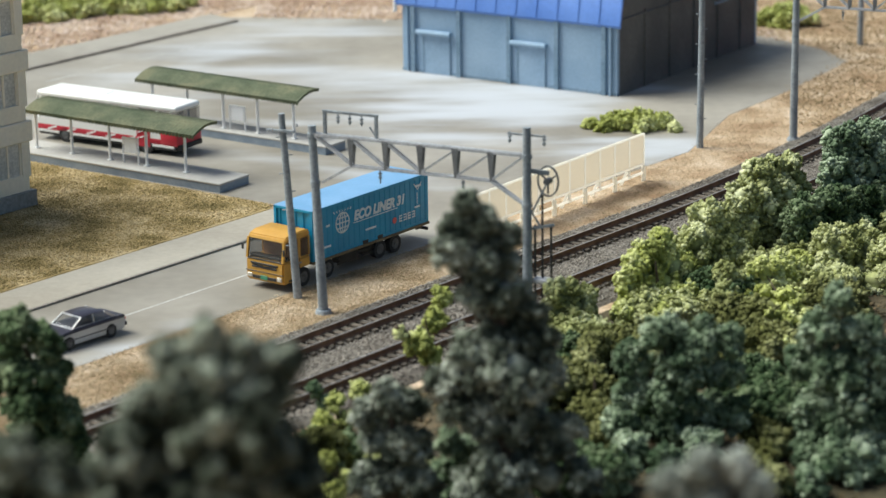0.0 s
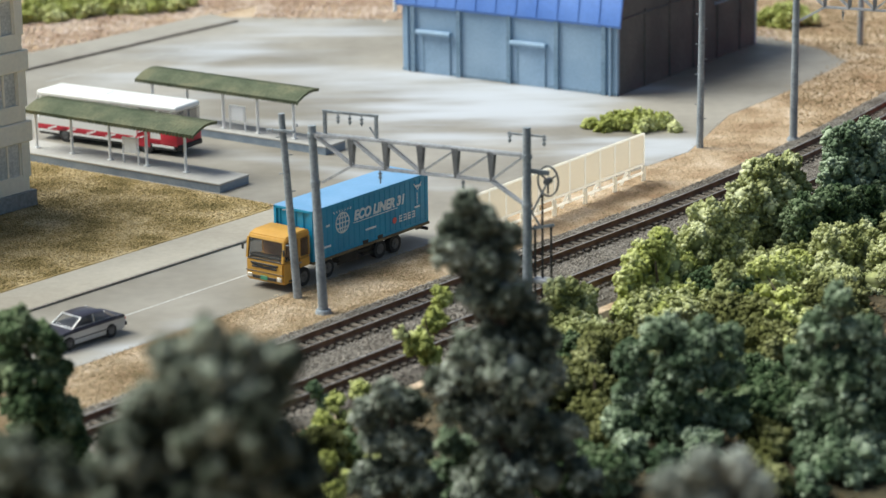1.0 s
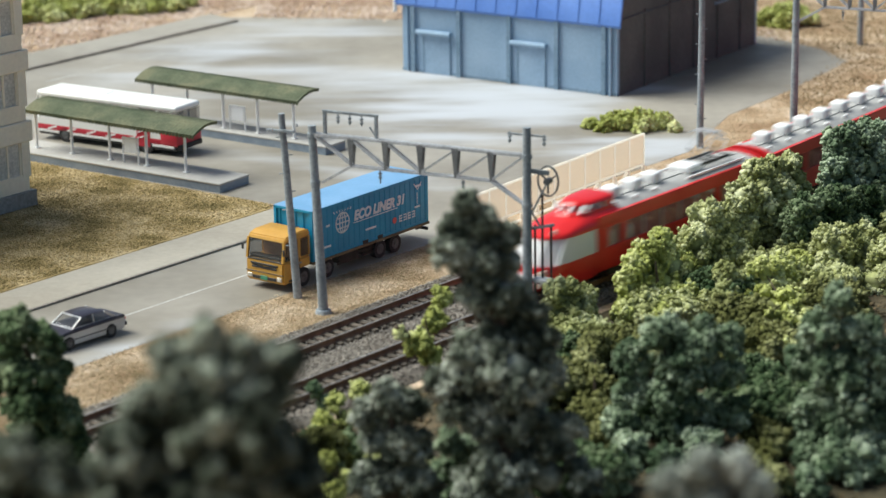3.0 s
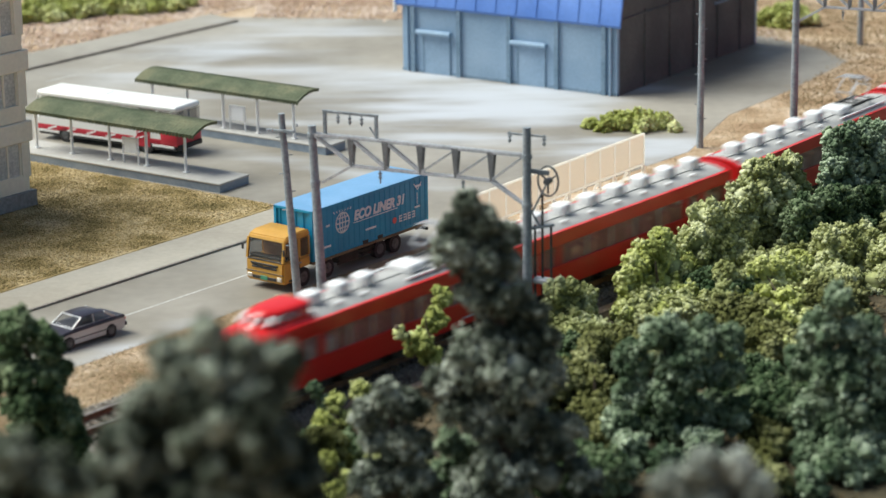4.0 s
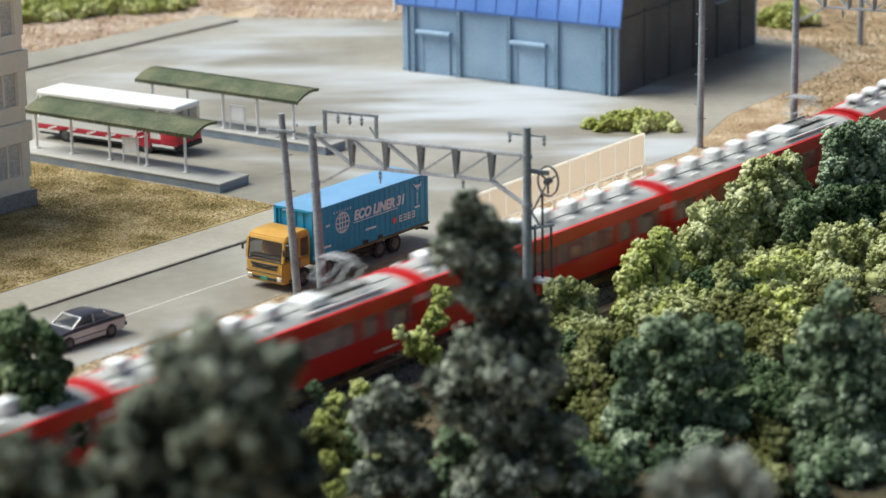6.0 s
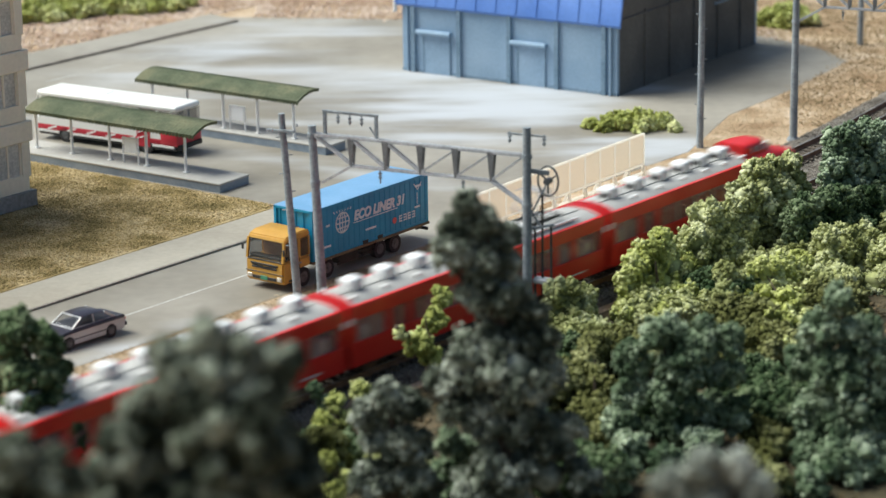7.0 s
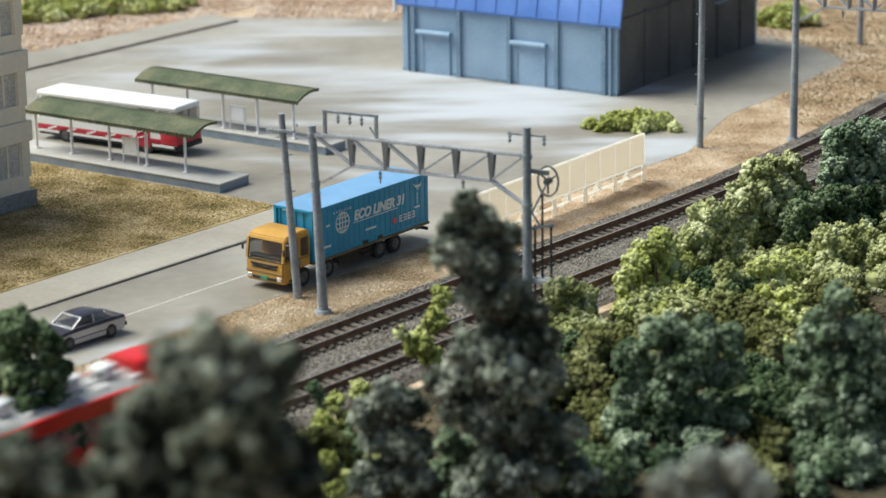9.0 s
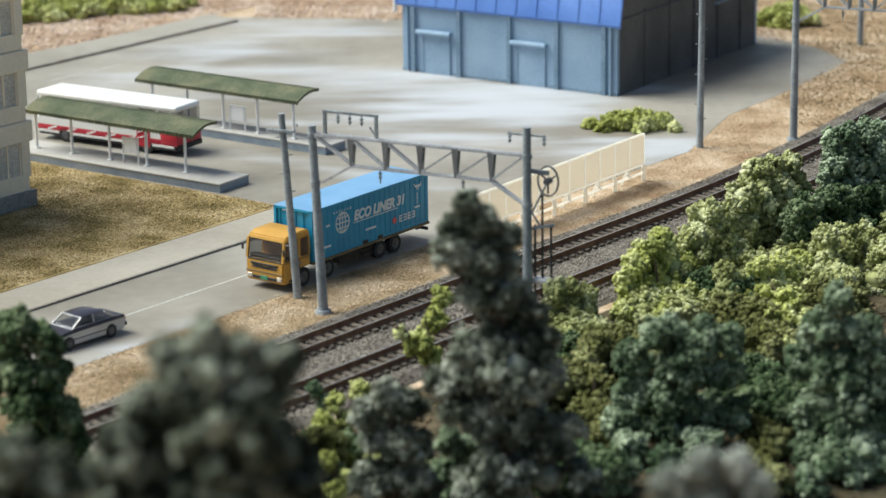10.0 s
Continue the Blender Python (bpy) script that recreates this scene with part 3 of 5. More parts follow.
# ---- shed ----
def shed():
    rz = -33.5
    h = empty("shed", -2.53, 176.7, 0.05, rz)
    tagged(h, "pale blue warehouse with a bright blue curved metal roof", "shed")
    L, D, H = 16.7, 19.8, 4.75
    part("front_wall", box(bmnew(), (L / 2, 0.15, H / 2), (L, 0.3, H), 0.03), M_SHED, h, "pale blue painted wall")
    part("back_wall", box(bmnew(), (L / 2, D - 0.15, H / 2), (L, 0.3, H), 0.03), M_SHED, h)
    # arched gables
    arch = []
    for i in range(13):
        a = math.pi * i / 12
        arch.append((D / 2 - (D / 2 + 0.0) * math.cos(a), H + 5.0 * math.sin(a) ** 0.8))
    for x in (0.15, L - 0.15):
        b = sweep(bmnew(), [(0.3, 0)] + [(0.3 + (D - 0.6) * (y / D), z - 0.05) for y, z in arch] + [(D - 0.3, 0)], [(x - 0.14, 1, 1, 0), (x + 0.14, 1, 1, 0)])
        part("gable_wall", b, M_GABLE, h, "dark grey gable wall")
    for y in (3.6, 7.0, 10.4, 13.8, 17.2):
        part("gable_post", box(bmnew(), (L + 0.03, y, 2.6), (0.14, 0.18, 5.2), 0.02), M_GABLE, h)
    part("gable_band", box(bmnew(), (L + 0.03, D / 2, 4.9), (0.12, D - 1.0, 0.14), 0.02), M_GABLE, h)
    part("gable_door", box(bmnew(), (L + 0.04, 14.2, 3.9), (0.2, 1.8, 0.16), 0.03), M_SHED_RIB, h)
    for x in (0.5, 0.95, 4.6, 8.55, 12.2, 15.75, 16.25):
        w = 0.14 if x in (0.5, 16.25) else 0.34
        part("pilaster", box(bmnew(), (x, -0.10, H / 2), (w, 0.22, H), 0.03), M_SHED_RIB if w > 0.2 else M_SHED, h)
    part("plinth", box(bmnew(), (L / 2, 0.0, 0.1), (L + 0.05, 0.1, 0.2), 0.02), M_SHED_RIB, h)
    part("eaves_strip", box(bmnew(), (L / 2, -0.06, H - 0.12), (L, 0.16, 0.16), 0.02), M_SHED_RIB, h)
    for x0 in (2.8, 10.25):
        d = part("door", box(bmnew(), (x0, -0.02, 1.3), (2.1, 0.1, 2.6), 0.02), M_SHED, h, "pale blue sliding door")
        part("door_stile", box(bmnew(), (x0 - 1.05, -0.05, 1.3), (0.08, 0.1, 2.6), 0.01), M_SHED_RIB, d)
        part("door_stile", box(bmnew(), (x0 + 1.05, -0.05, 1.3), (0.08, 0.1, 2.6), 0.01), M_SHED_RIB, d)
        b = bmnew()
        rod(b, (x0 - 1.5, -0.28, 2.80), (x0 + 1.2, -0.28, 2.80), 0.16, seg=10)
        box(b, (x0 - 0.15, -0.14, 2.84), (2.7, 0.3, 0.24))
        part("door_hood", b, M_SHED, h, "small door hood", smooth=40)
    over = 0.35
    prof = [(-0.28 + (D + 0.56) * (y / D), z) for y, z in arch]
    prof[0], prof[-1] = (-0.30, H - 0.10), (D + 0.30, H - 0.10)
    ring = prof + [(y * 0.985 + 0.13, z - 0.18) for y, z in reversed(prof)]
    roof = part("roof", sweep(bmnew(), ring, [(-over, 1, 1, 0), (L + over, 1, 1, 0)]), M_SHED_ROOF, h, "bright blue standing-seam metal roof", smooth=30)
    n = 11
    for i in range(n + 1):
        x = -over + 0.05 + i * (L + 2 * over - 0.1) / n
        b = bmnew()
        for (y0, z0), (y1, z1) in zip(prof, prof[1:]):
            bar(b, (x, y0, z0 + 0.03), (x, y1, z1 + 0.03), 0.07, 0.12, up=(1, 0, 0))
        part("roof_seam", b, M_SHED_ROOF, roof)
    part("white_pipe", rod(bmnew(), (-0.5, -0.1, 4.0), (-0.5, -0.1, 6.0), 0.14, seg=8), M_WHITE, h, "white downpipe", smooth=40)
    return h


shed()


# ---- apartment building at the plot ----
def building():
    b = empty("apartment_building", -22.55, 141.75, 0.12, 51 - 180)
    tagged(b, "cream apartment building with projecting storey bands", "building")
    L, D, H = 22, 11, 14.0
    part("plinth", box(bmnew(), (L / 2 - 0.1, -D / 2, 0.45), (L + 0.2, D + 0.2, 0.9), 0.03), M_PLINTH, b, "grey concrete plinth")
    core = part("core_wall", box(bmnew(), (L / 2 + 0.3, -D / 2 - 0.2, H / 2), (L - 0.6, D - 0.6, H), 0.0), M_BLDG, b)
    for k in range(3):
        z = 0.9 + 3.95 * k
        part("storey_band", box(bmnew(), (L / 2 - 0.08, -D / 2, z + 3.35), (L + 0.16, D + 0.16, 1.15), 0.06), M_BLDG, b, "projecting cream storey band")
        wall = part("wall", box(bmnew(), (L / 2 + 0.1, -D / 2 + 0.0, z + 0.42), (L - 0.15, D - 0.1, 0.84), 0.02), M_BLDG, b)
        for i in range(6):
            x = 0.1 + 3.5 * i
            part("pier", box(bmnew(), (x + 0.25, 0.0 - 0.2, z + 1.8), (0.62, 0.36, 2.0), 0.02), M_BLDG, b)
            w = part("window", box(bmnew(), (x + 1.95, -0.24, z + 1.8), (2.85, 0.1, 2.0), 0.0), M_PALE_PANE, b, "pale curtained window")
            for dx in (-1.36, -0.45, 0.45, 1.36):
                part("window_frame", box(bmnew(), (x + 1.95 + dx, -0.17, z + 1.8), (0.12, 0.1, 2.0), 0.01), M_BLDG, w)
            part("window_sill", box(bmnew(), (x + 1.95, -0.13, z + 0.86), (2.9, 0.18, 0.12), 0.01), M_BLDG, w)
    part("roof", box(bmnew(), (L / 2, -D / 2, H + 0.3), (L + 0.3, D + 0.3, 0.6), 0.05), M_PLINTH, b)
    return b


building()

# ---- poles and gantries ----
def insulator(b, x, y, z, drop=0.5):
    rod(b, (x, y, z), (x, y, z - drop), 0.035, seg=6)
    for k in range(2):
        rod(b, (x, y, z - 0.2 - 0.18 * k), (x, y, z - 0.3 - 0.18 * k), 0.11, 0.06, seg=8)


def gantry(a, b, za, zb, ztr, label, wheel_gear=True, frame_at=True, tilt=0.0):
    """A catenary gantry over both tracks between the feet a and b (x, y)."""
    a, b = Vector((*a, 0)), Vector((*b, 0))
    d = b - a
    span = d.length
    rz = math.degrees(math.atan2(d.y, d.x))
    g = empty("catenary_gantry", a.x, a.y, 0.0, rz)
    tagged(g, label, "gantry", "catenary gantries")
    for x, z, lean in ((0, za, tilt), (span, zb, 0)):
        p = rod(bmnew(), (x, 0, 0), (x + lean, 0, z), 0.24, 0.19, seg=14)
        rod(p, (x, 0, 0), (x, 0, 0.22), 0.42, 0.36, seg=12)
        pole = part("pole", p, M_POLE, g, "round grey pole", smooth=40)
        c = bmnew()
        for zz in (ztr - 0.05, ztr - 2.35):
            rod(c, (x + lean * zz / z, 0, zz - 0.10), (x + lean * zz / z, 0, zz + 0.10), 0.245, seg=14)
        part("collar", c, M_POLE, pole, smooth=40)
    t = bmnew()
    for y in (-0.11, 0.11):
        bar(t, (0.1 + tilt, y, ztr), (span - 0.1, y, ztr), 0.1, 0.14)
        bar(t, (1.75, y, ztr - 1.35), (span - 1.75, y, ztr - 1.35), 0.08, 0.1)
        bar(t, (1.75, y, ztr - 1.35), (0.15, y * 0.4, ztr - 2.3), 0.09, 0.12)
        bar(t, (span - 1.75, y, ztr - 1.35), (span - 0.15, y * 0.4, ztr - 2.3), 0.09, 0.12)
    part("truss_chord", t, M_TRUSS, g)
    n = 5
    xs = [1.75 + i * (span - 3.5) / (n - 1) for i in range(n)]
    for i, x in enumerate(xs):
        w = bmnew()
        for y in (-0.11, 0.11):
            v = [w.verts.new(q) for q in ((x - 0.17, y, ztr), (x + 0.17, y, ztr), (x + 0.05, y, ztr - 1.35), (x - 0.05, y, ztr - 1.35))]
            f = w.faces.new(v)
            e = bmesh.ops.extrude_face_region(w, geom=[f])
            for q in e["geom"]:
                if isinstance(q, bmesh.types.BMVert):
                    q.co.y += 0.05 if y > 0 else -0.05
        bar(w, (x, -0.15, ztr - 0.02), (x, 0.15, ztr - 0.02), 0.1)
        bar(w, (x, -0.15, ztr - 1.33), (x, 0.15, ztr - 1.33), 0.08)
        bmesh.ops.recalc_face_normals(w, faces=w.faces[:])
        part("truss_post", w, M_TRUSS_DARK, g)
    ends = [0.15 + tilt] + xs + [span - 0.15]
    for i, (x0, x1) in enumerate(zip(ends, ends[1:])):
        w = bmnew()
        for y in (-0.11, 0.11):
            if i < 3:
                bar(w, (x0, y, ztr - 0.05), (x1, y, ztr - 1.3), 0.07, 0.09)
            else:
                bar(w, (x0, y, ztr - 1.3), (x1, y, ztr - 0.05), 0.07, 0.09)
        part("truss_diagonal", w, M_TRUSS, g)
    for x in (span * 0.30, span * 0.70):
        i2 = bmnew()
        insulator(i2, x, 0, ztr - 1.35, 0.7)
        part("insulator", i2, M_POLE, g, smooth=40)
    if frame_at:
        f = bmnew()
        x0, x1 = 0.35, 3.05
        bar(f, (x0, 0, ztr), (x0, 0, ztr + 1.15), 0.14)
        bar(f, (x1, 0, ztr), (x1, 0, ztr + 1.15), 0.14)
        bar(f, (x0 - 0.1, 0, ztr + 1.15), (x1 + 0.1, 0, ztr + 1.15), 0.12)
        bar(f, (x1, 0, ztr + 0.1), (x1 - 0.35, 0, ztr + 0.6), 0.06)
        fr = part("feeder_frame", f, M_POLE, g)
        for k in range(3):
            i2 = bmnew()
            insulator(i2, x0 + 0.7 + 0.62 * k, 0, ztr + 1.15, 0.55)
            part("insulator", i2, M_POLE, fr, smooth=40)
    if wheel_gear:
        x = span
        c = bmnew()
        bar(c, (x - 0.95, 0, zb - 0.35), (x + 0.95, 0, zb - 0.35), 0.08)
        arm = part("crossarm", c, M_POLE, g)
        for dx in (-0.85, 0.85):
            i2 = bmnew()
            insulator(i2, x + dx, 0, zb - 0.25, 0.55)
            part("insulator", i2, M_POLE, arm, smooth=40)
        # tension wheel with spokes, hung beside the pole, its rim along the track
        zc, xc, yc = ztr - 1.25, x + 0.80, 0.55
        w = bmnew()
        k = 24
        for i in range(k):
            a0, a1 = 2 * math.pi * i / k, 2 * math.pi * (i + 1) / k
            bar(w, (xc + 0.50 * math.cos(a0), yc, zc + 0.70 * math.sin(a0)), (xc + 0.50 * math.cos(a1), yc, zc + 0.70 * math.sin(a1)), 0.06, 0.10, up=(0, 1, 0))
        for i in range(3):
            a0 = 2 * math.pi * i / 3 + 0.5
            bar(w, (xc, yc, zc), (xc + 0.45 * math.cos(a0), yc, zc + 0.6 * math.sin(a0)), 0.07)
        rod(w, (xc, yc - 0.2, zc), (xc, yc + 0.2, zc), 0.16, seg=10)
        part("tension_wheel", w, M_TRUSS_DARK, g, "spoked iron tension wheel")
        h2 = bmnew()
        bar(h2, (x, 0, ztr - 0.7), (xc + 0.1, yc - 0.1, ztr - 0.85), 0.14, 0.2)
        bar(h2, (x, 0, ztr - 3.1), (xc, yc, zc), 0.07)
        bar(h2, (x, 0, ztr - 2.3), (x + 0.55, 0.3, ztr - 3.4), 0.09)
        bar(h2, (x - 0.1, 0.1, ztr - 3.5), (x + 1.2, 0.3, ztr - 3.2), 0.12)
        part("wheel_bracket", h2, M_POLE, g)
        for dx in (0.25, 0.62, 1.05):
            part("weight_rod", rod(bmnew(), (x + dx, 0.3, 0.4), (x + dx, 0.3, ztr - 3.3 if dx != 0.62 else zc - 0.6), 0.055, seg=6), M_UNDER, g)
        part("weight_base", box(bmnew(), (x + 0.65, 0.3, 2.9), (0.9, 0.5, 0.25), 0.06), M_TRUSS, g)
    return g


gantry((-5.75, 121.1), (3.85, 116.4), 9.2, 10.1, 8.8, "grey lattice catenary gantry spanning both tracks", tilt=-0.36)
p5, p5b = track_point(134.2, 80.9)[0], track_point(135.2, 70.4)[0]
gantry((21.1, 154.8), p5b.xy, 10.4, 10.6, 9.6, "grey lattice catenary gantry farther along the bend", False, False)


def line_pole(x, y, lean, height, label, arms=()):
    p = empty("line_pole", x, y, 0, 0, 0, lean)
    tagged(p, label, "pole", "line poles")
    part("shaft", rod(bmnew(), (0, 0, -0.1), (0, 0, height), 0.21, 0.16, seg=14), M_POLE, p, smooth=40)
    for z, w in arms:
        part("crossarm", box(bmnew(), (0, -0.2, z), (w, 0.12, 0.12), 0.01, m=Matrix.Rotation(radians(-30), 4, "Z")), M_POLE, p)
        pins = bmnew()
        for dx in (-0.42, -0.3, 0.42):
            rod(pins, (dx * w, -0.2 - dx * w * -0.55, z + 0.05), (dx * w, -0.2 - dx * w * -0.55, z + 0.22), 0.05, seg=6)
        part("insulator", pins, M_TRUSS, p)
    st = bmnew()
    for k in range(8):
        z = 1.8 + 0.9 * k
        rod(st, (0, 0, z), ((-0.36 if k % 2 else 0.36), 0, z), 0.03, seg=5)
    part("step", st, M_POLE, p)
    return p


line_pole(-7.1, 123.7, -3.3, 9.25, "slightly leaning grey pole beside the road", ((8.45, 1.6),))
line_pole(15.35, 153.3, 0.2, 12.5, "tall grey pole on the grass verge", ((10.6, 1.6), (9.4, 1.3)))
line_pole(29.5, 183.1, 0.0, 12.5, "grey pole beyond the bend", ((10.5, 1.6),))


# ---- cream panel fence ----
def fence():
    a, b = Vector((11.4, 145.6, 0)), Vector((2.0, 132.8, 0))
    d = b - a
    f = empty("panel_fence", a.x, a.y, 0, math.degrees(math.atan2(d.y, d.x)))
    tagged(f, "cream panel fence on ivory posts beside the track", "fence")
    L, n = d.length + 0.8, 11
    w = L / n
    for i in range(n):
        part("panel", box(bmnew(), (w * (i + 0.5), 0, 1.90), (w - 0.155, 0.05, 1.60)), M_CREAM, f)
    for i in range(n + 1):
        long = i % 2 == 0
        part("post", box(bmnew(), (w * i, 0, 1.40 if long else 1.62), (0.15, 0.10, 2.82 if long else 2.38), 0.01), M_CREAM_POST, f)
        if not long:
            part("prop", bar(bmnew(), (w * i, -0.06, 1.0), (w * i, -0.55, 0.0), 0.13), M_CREAM_POST, f)
        else:
            part("foot", box(bmnew(), (w * i, 0.02, 0.45), (0.24, 0.16, 0.9), 0.01), M_CREAM_POST, f)
    for z in (0.52, 1.02, 2.77):
        for i in range(n):
            part("rail", box(bmnew(), (w * (i + 0.5), 0, z), (w - 0.16, 0.10, 0.13 if z < 2 else 0.12)), M_CREAM_POST, f)
    return f


fence()


# ---- container truck ----
def written(text, size, m, material, parent, name="lettering", shear=0.0, thick=0.012, bold=0.012):
    cu = bpy.data.curves.new(name, "FONT")
    cu.body, cu.size, cu.shear, cu.extrude = text, size * K, shear, thick * K
    cu.offset = bold * size * K
    ob = new(name, cu)
    deps = bpy.context.evaluated_depsgraph_get()
    me = bpy.data.meshes.new_from_object(ob.evaluated_get(deps))
    bpy.data.objects.remove(ob)
    me.materials.clear()
    me.materials.append(material)
    o = new(name, me)
    o.parent = parent
    mm = m.copy()
    mm.translation = m.translation * K
    o.matrix_basis = mm
    return o


def truck():
    # local x: forwards (towards the cab); the container's front near corner is at x = 0, y = 0 side
    t = empty("container_truck", -6.436, 126.19, 0.05, 52.71 + 180)
    tagged(t, "yellow-cab lorry carrying a blue ribbed container, parked on the road", "truck")
    L, W2, H, Z = 9.41, 2.49, 2.6, 1.04
    y0, y1 = -W2, 0.0  # y = 0 is the side that faces the track
    # container: corrugated walls
    def ribbed(length, height, pitch, depth):
        pts, x, up = [], 0.0, 0
        while x < length - 1e-6:
            pts += [(x, depth * up), (min(x + pitch * 0.42, length), depth * up)]
            x += pitch * 0.5
            up = 1 - up
        pts.append((length, 0))
        return pts
    c = box(bmnew(), (-L / 2, y0 / 2, Z + H / 2), (L - 0.30, W2 - 0.14, H - 0.06))
    cont = part("container", c, M_BLUE, t, "blue ribbed steel freight container")
    for nm, length, origin, ang, pitch, mt in (("side_wall", L - 0.3, (-0.15, -0.035), 180, 0.42, M_BLUE), ("front_wall", W2 - 0.3, (-0.10, -0.15), -90, 0.50, M_BLUE)):
        b = bmnew()
        pr = ribbed(length, H, pitch, 0.03 if nm == "side_wall" else 0.09)
        lo = [b.verts.new((x, -d, 0.12)) for x, d in pr]
        hi = [b.verts.new((x, -d, H - 0.12)) for x, d in pr]
        for i in range(len(pr) - 1):
            b.faces.new((lo[i], lo[i + 1], hi[i + 1], hi[i]))
        bmesh.ops.recalc_face_normals(b, faces=b.faces[:])
        b.transform(Matrix.Translation((origin[0], origin[1], Z)) @ Matrix.Rotation(radians(ang), 4, "Z"))
        part(nm, b, mt, cont)
    fr = bmnew()
    for x in (-0.08, -L + 0.08):
        for y in (y0 + 0.08, -0.08):
            box(fr, (x, y, Z + H / 2), (0.16, 0.16, H), 0.01)
    for z in (Z + 0.07, Z + H - 0.07):
        for y in (y0 + 0.06, -0.06):
            box(fr, (-L / 2, y, z), (L - 0.02, 0.12, 0.14), 0.01)
        for x in (-0.06, -L + 0.06):
            box(fr, (x, y0 / 2, z), (0.12, W2 - 0.02, 0.14), 0.01)
    part("corner_frame", fr, M_BLUE, cont)
    rf = box(bmnew(), (-L / 2, y0 / 2, Z + H - 0.01), (L - 0.02, W2 - 0.02, 0.04))
    part("container_roof", rf, M_BLUE_LIT, cont, "blue container roof, paled for the light from above")
    b = bmnew()
    for x in (-4.15, -5.35):
        box(b, (x, 0.0, Z + 0.10), (0.42, 0.03, 0.18))
    part("fork_pocket", b, M_BLACK, cont)
    # printing on the side: x runs from the cab backwards, seen from the track side
    def side(x, z, tilt=0):
        return Matrix.Translation((-x, 0.012, Z + z)) @ Matrix.Rotation(radians(180), 4, "Z") @ Matrix.Rotation(radians(90), 4, "X")
    written("ECO LINER 31", 0.68, side(3.25, 1.42) @ Matrix.Diagonal((0.98, 1.02, 1, 1)), M_PRINT, cont, shear=0.22, bold=0.042)
    b = bmnew()
    box(b, (-5.0, 0.012, Z + 1.30), (3.6, 0.012, 0.04))
    part("underline", b, M_PRINT, cont)
    g = bmnew()
    gx, gz, r = -2.35, Z + 1.52, 0.52
    for k in range(20):
        a0, a1 = 2 * math.pi * k / 20, 2 * math.pi * (k + 1) / 20
        for sx in (1.0, 0.45):
            bar(g, (gx + sx * r * math.cos(a0), 0.012, gz + r * math.sin(a0)), (gx + sx * r * math.cos(a1), 0.012, gz + r * math.sin(a1)), 0.07, 0.014, up=(0, 1, 0))
    bar(g, (gx, 0.012, gz - r), (gx, 0.012, gz + r), 0.06, 0.014, up=(0, 1, 0))
    for dz in (-0.26, 0.0, 0.26):
        q = math.sqrt(r * r - dz * dz)
        bar(g, (gx - q, 0.012, gz + dz), (gx + q, 0.012, gz + dz), 0.014, 0.06)
    for k in range(-3, 4):
        bar(g, (gx + 0.2 * k, 0.012, gz + r + 0.05), (gx + 0.23 * k, 0.012, gz + r + 0.16), 0.05, 0.014, up=(0, 1, 0))
    part("globe_mark", g, M_PRINT, cont, "white globe outline")
    g = bmnew()
    for k in range(4):
        for dz in (0.16, 0.02, -0.12):
            box(g, (-7.05 - 0.36 * k, 0.012, Z + 0.66 + dz), (0.24, 0.012, 0.07))
        box(g, (-7.05 - 0.36 * k + 0.1 * (-1) ** k, 0.012, Z + 0.68), (0.06, 0.012, 0.36))
    part("lettering_bars", g, M_PRINT, cont)
    part("red_mark", rod(bmnew(), (-6.55, 0.0, Z + 0.68), (-6.55, 0.02, Z + 0.68), 0.17, seg=12), M_PRINT_RED, cont)
    g = bmnew()
    for x, z, w2 in ((-4.6, 0.72, 0.85), (-1.1, 0.55, 0.6), (-8.45, 1.0, 0.45), (-1.2, 1.6, 0.3), (-8.55, 2.1, 0.5)):
        box(g, (x, 0.012, Z + z), (w2, 0.012, 0.10))
    bar(g, (-8.45, 0.012, Z + 1.15), (-8.45, 0.012, Z + 1.75), 0.04, 0.014, up=(0, 1, 0))
    bar(g, (-8.2, 0.012, Z + 2.25), (-8.5, 0.012, Z + 1.9), 0.05, 0.014, up=(0, 1, 0))
    bar(g, (-8.8, 0.012, Z + 2.25), (-8.5, 0.012, Z + 1.9), 0.05, 0.014, up=(0, 1, 0))
    part("small_print", g, M_PRINT, cont)
    g = bmnew()
    for k in range(4):
        box(g, (0.012, -0.55 - 0.3 * k, Z + 1.55), (0.012, 0.22, 0.2))
    part("front_print", g, M_PRINT, cont)
    # chassis
    part("chassis", box(bmnew(), (-L / 2 + 0.2, y0 / 2, 0.92), (L + 0.5, 1.0, 0.28), 0.02), M_BLACK, t)
    part("side_rail", box(bmnew(), (-L / 2 - 0.02, y0 / 2, 0.965), (L + 0.1, W2 + 0.06, 0.13), 0.02), M_CHASSIS, t, "brown flatbed edge")
    g = bmnew()
    box(g, (-2.9, -0.35, 0.68), (1.5, 0.55, 0.5), 0.04)
    box(g, (-4.6, -0.4, 0.66), (1.0, 0.5, 0.46), 0.04)
    for z in (0.45, 0.7):
        box(g, (-3.6, -0.1, z), (3.2, 0.05, 0.1))
    part("side_tank", g, M_BLACK, t)
    g = bmnew()
    box(g, (-L - 0.05, y0 / 2, 0.62), (0.14, W2 - 0.2, 0.16), 0.02)
    box(g, (-L + 0.2, -0.5, 0.75), (0.5, 0.1, 0.3))
    box(g, (-L + 0.2, y0 + 0.5, 0.75), (0.5, 0.1, 0.3))
    part("rear_bumper", g, M_BLACK, t)
    for x in (0.72, -1.15, -5.35, -6.6):
        for y in (-0.2, y0 + 0.2):
            wheel(t, x, y, 0.48, 0.36)
    # cab
    ct = y0 / 2
    x0, x1 = 0.12, 2.2
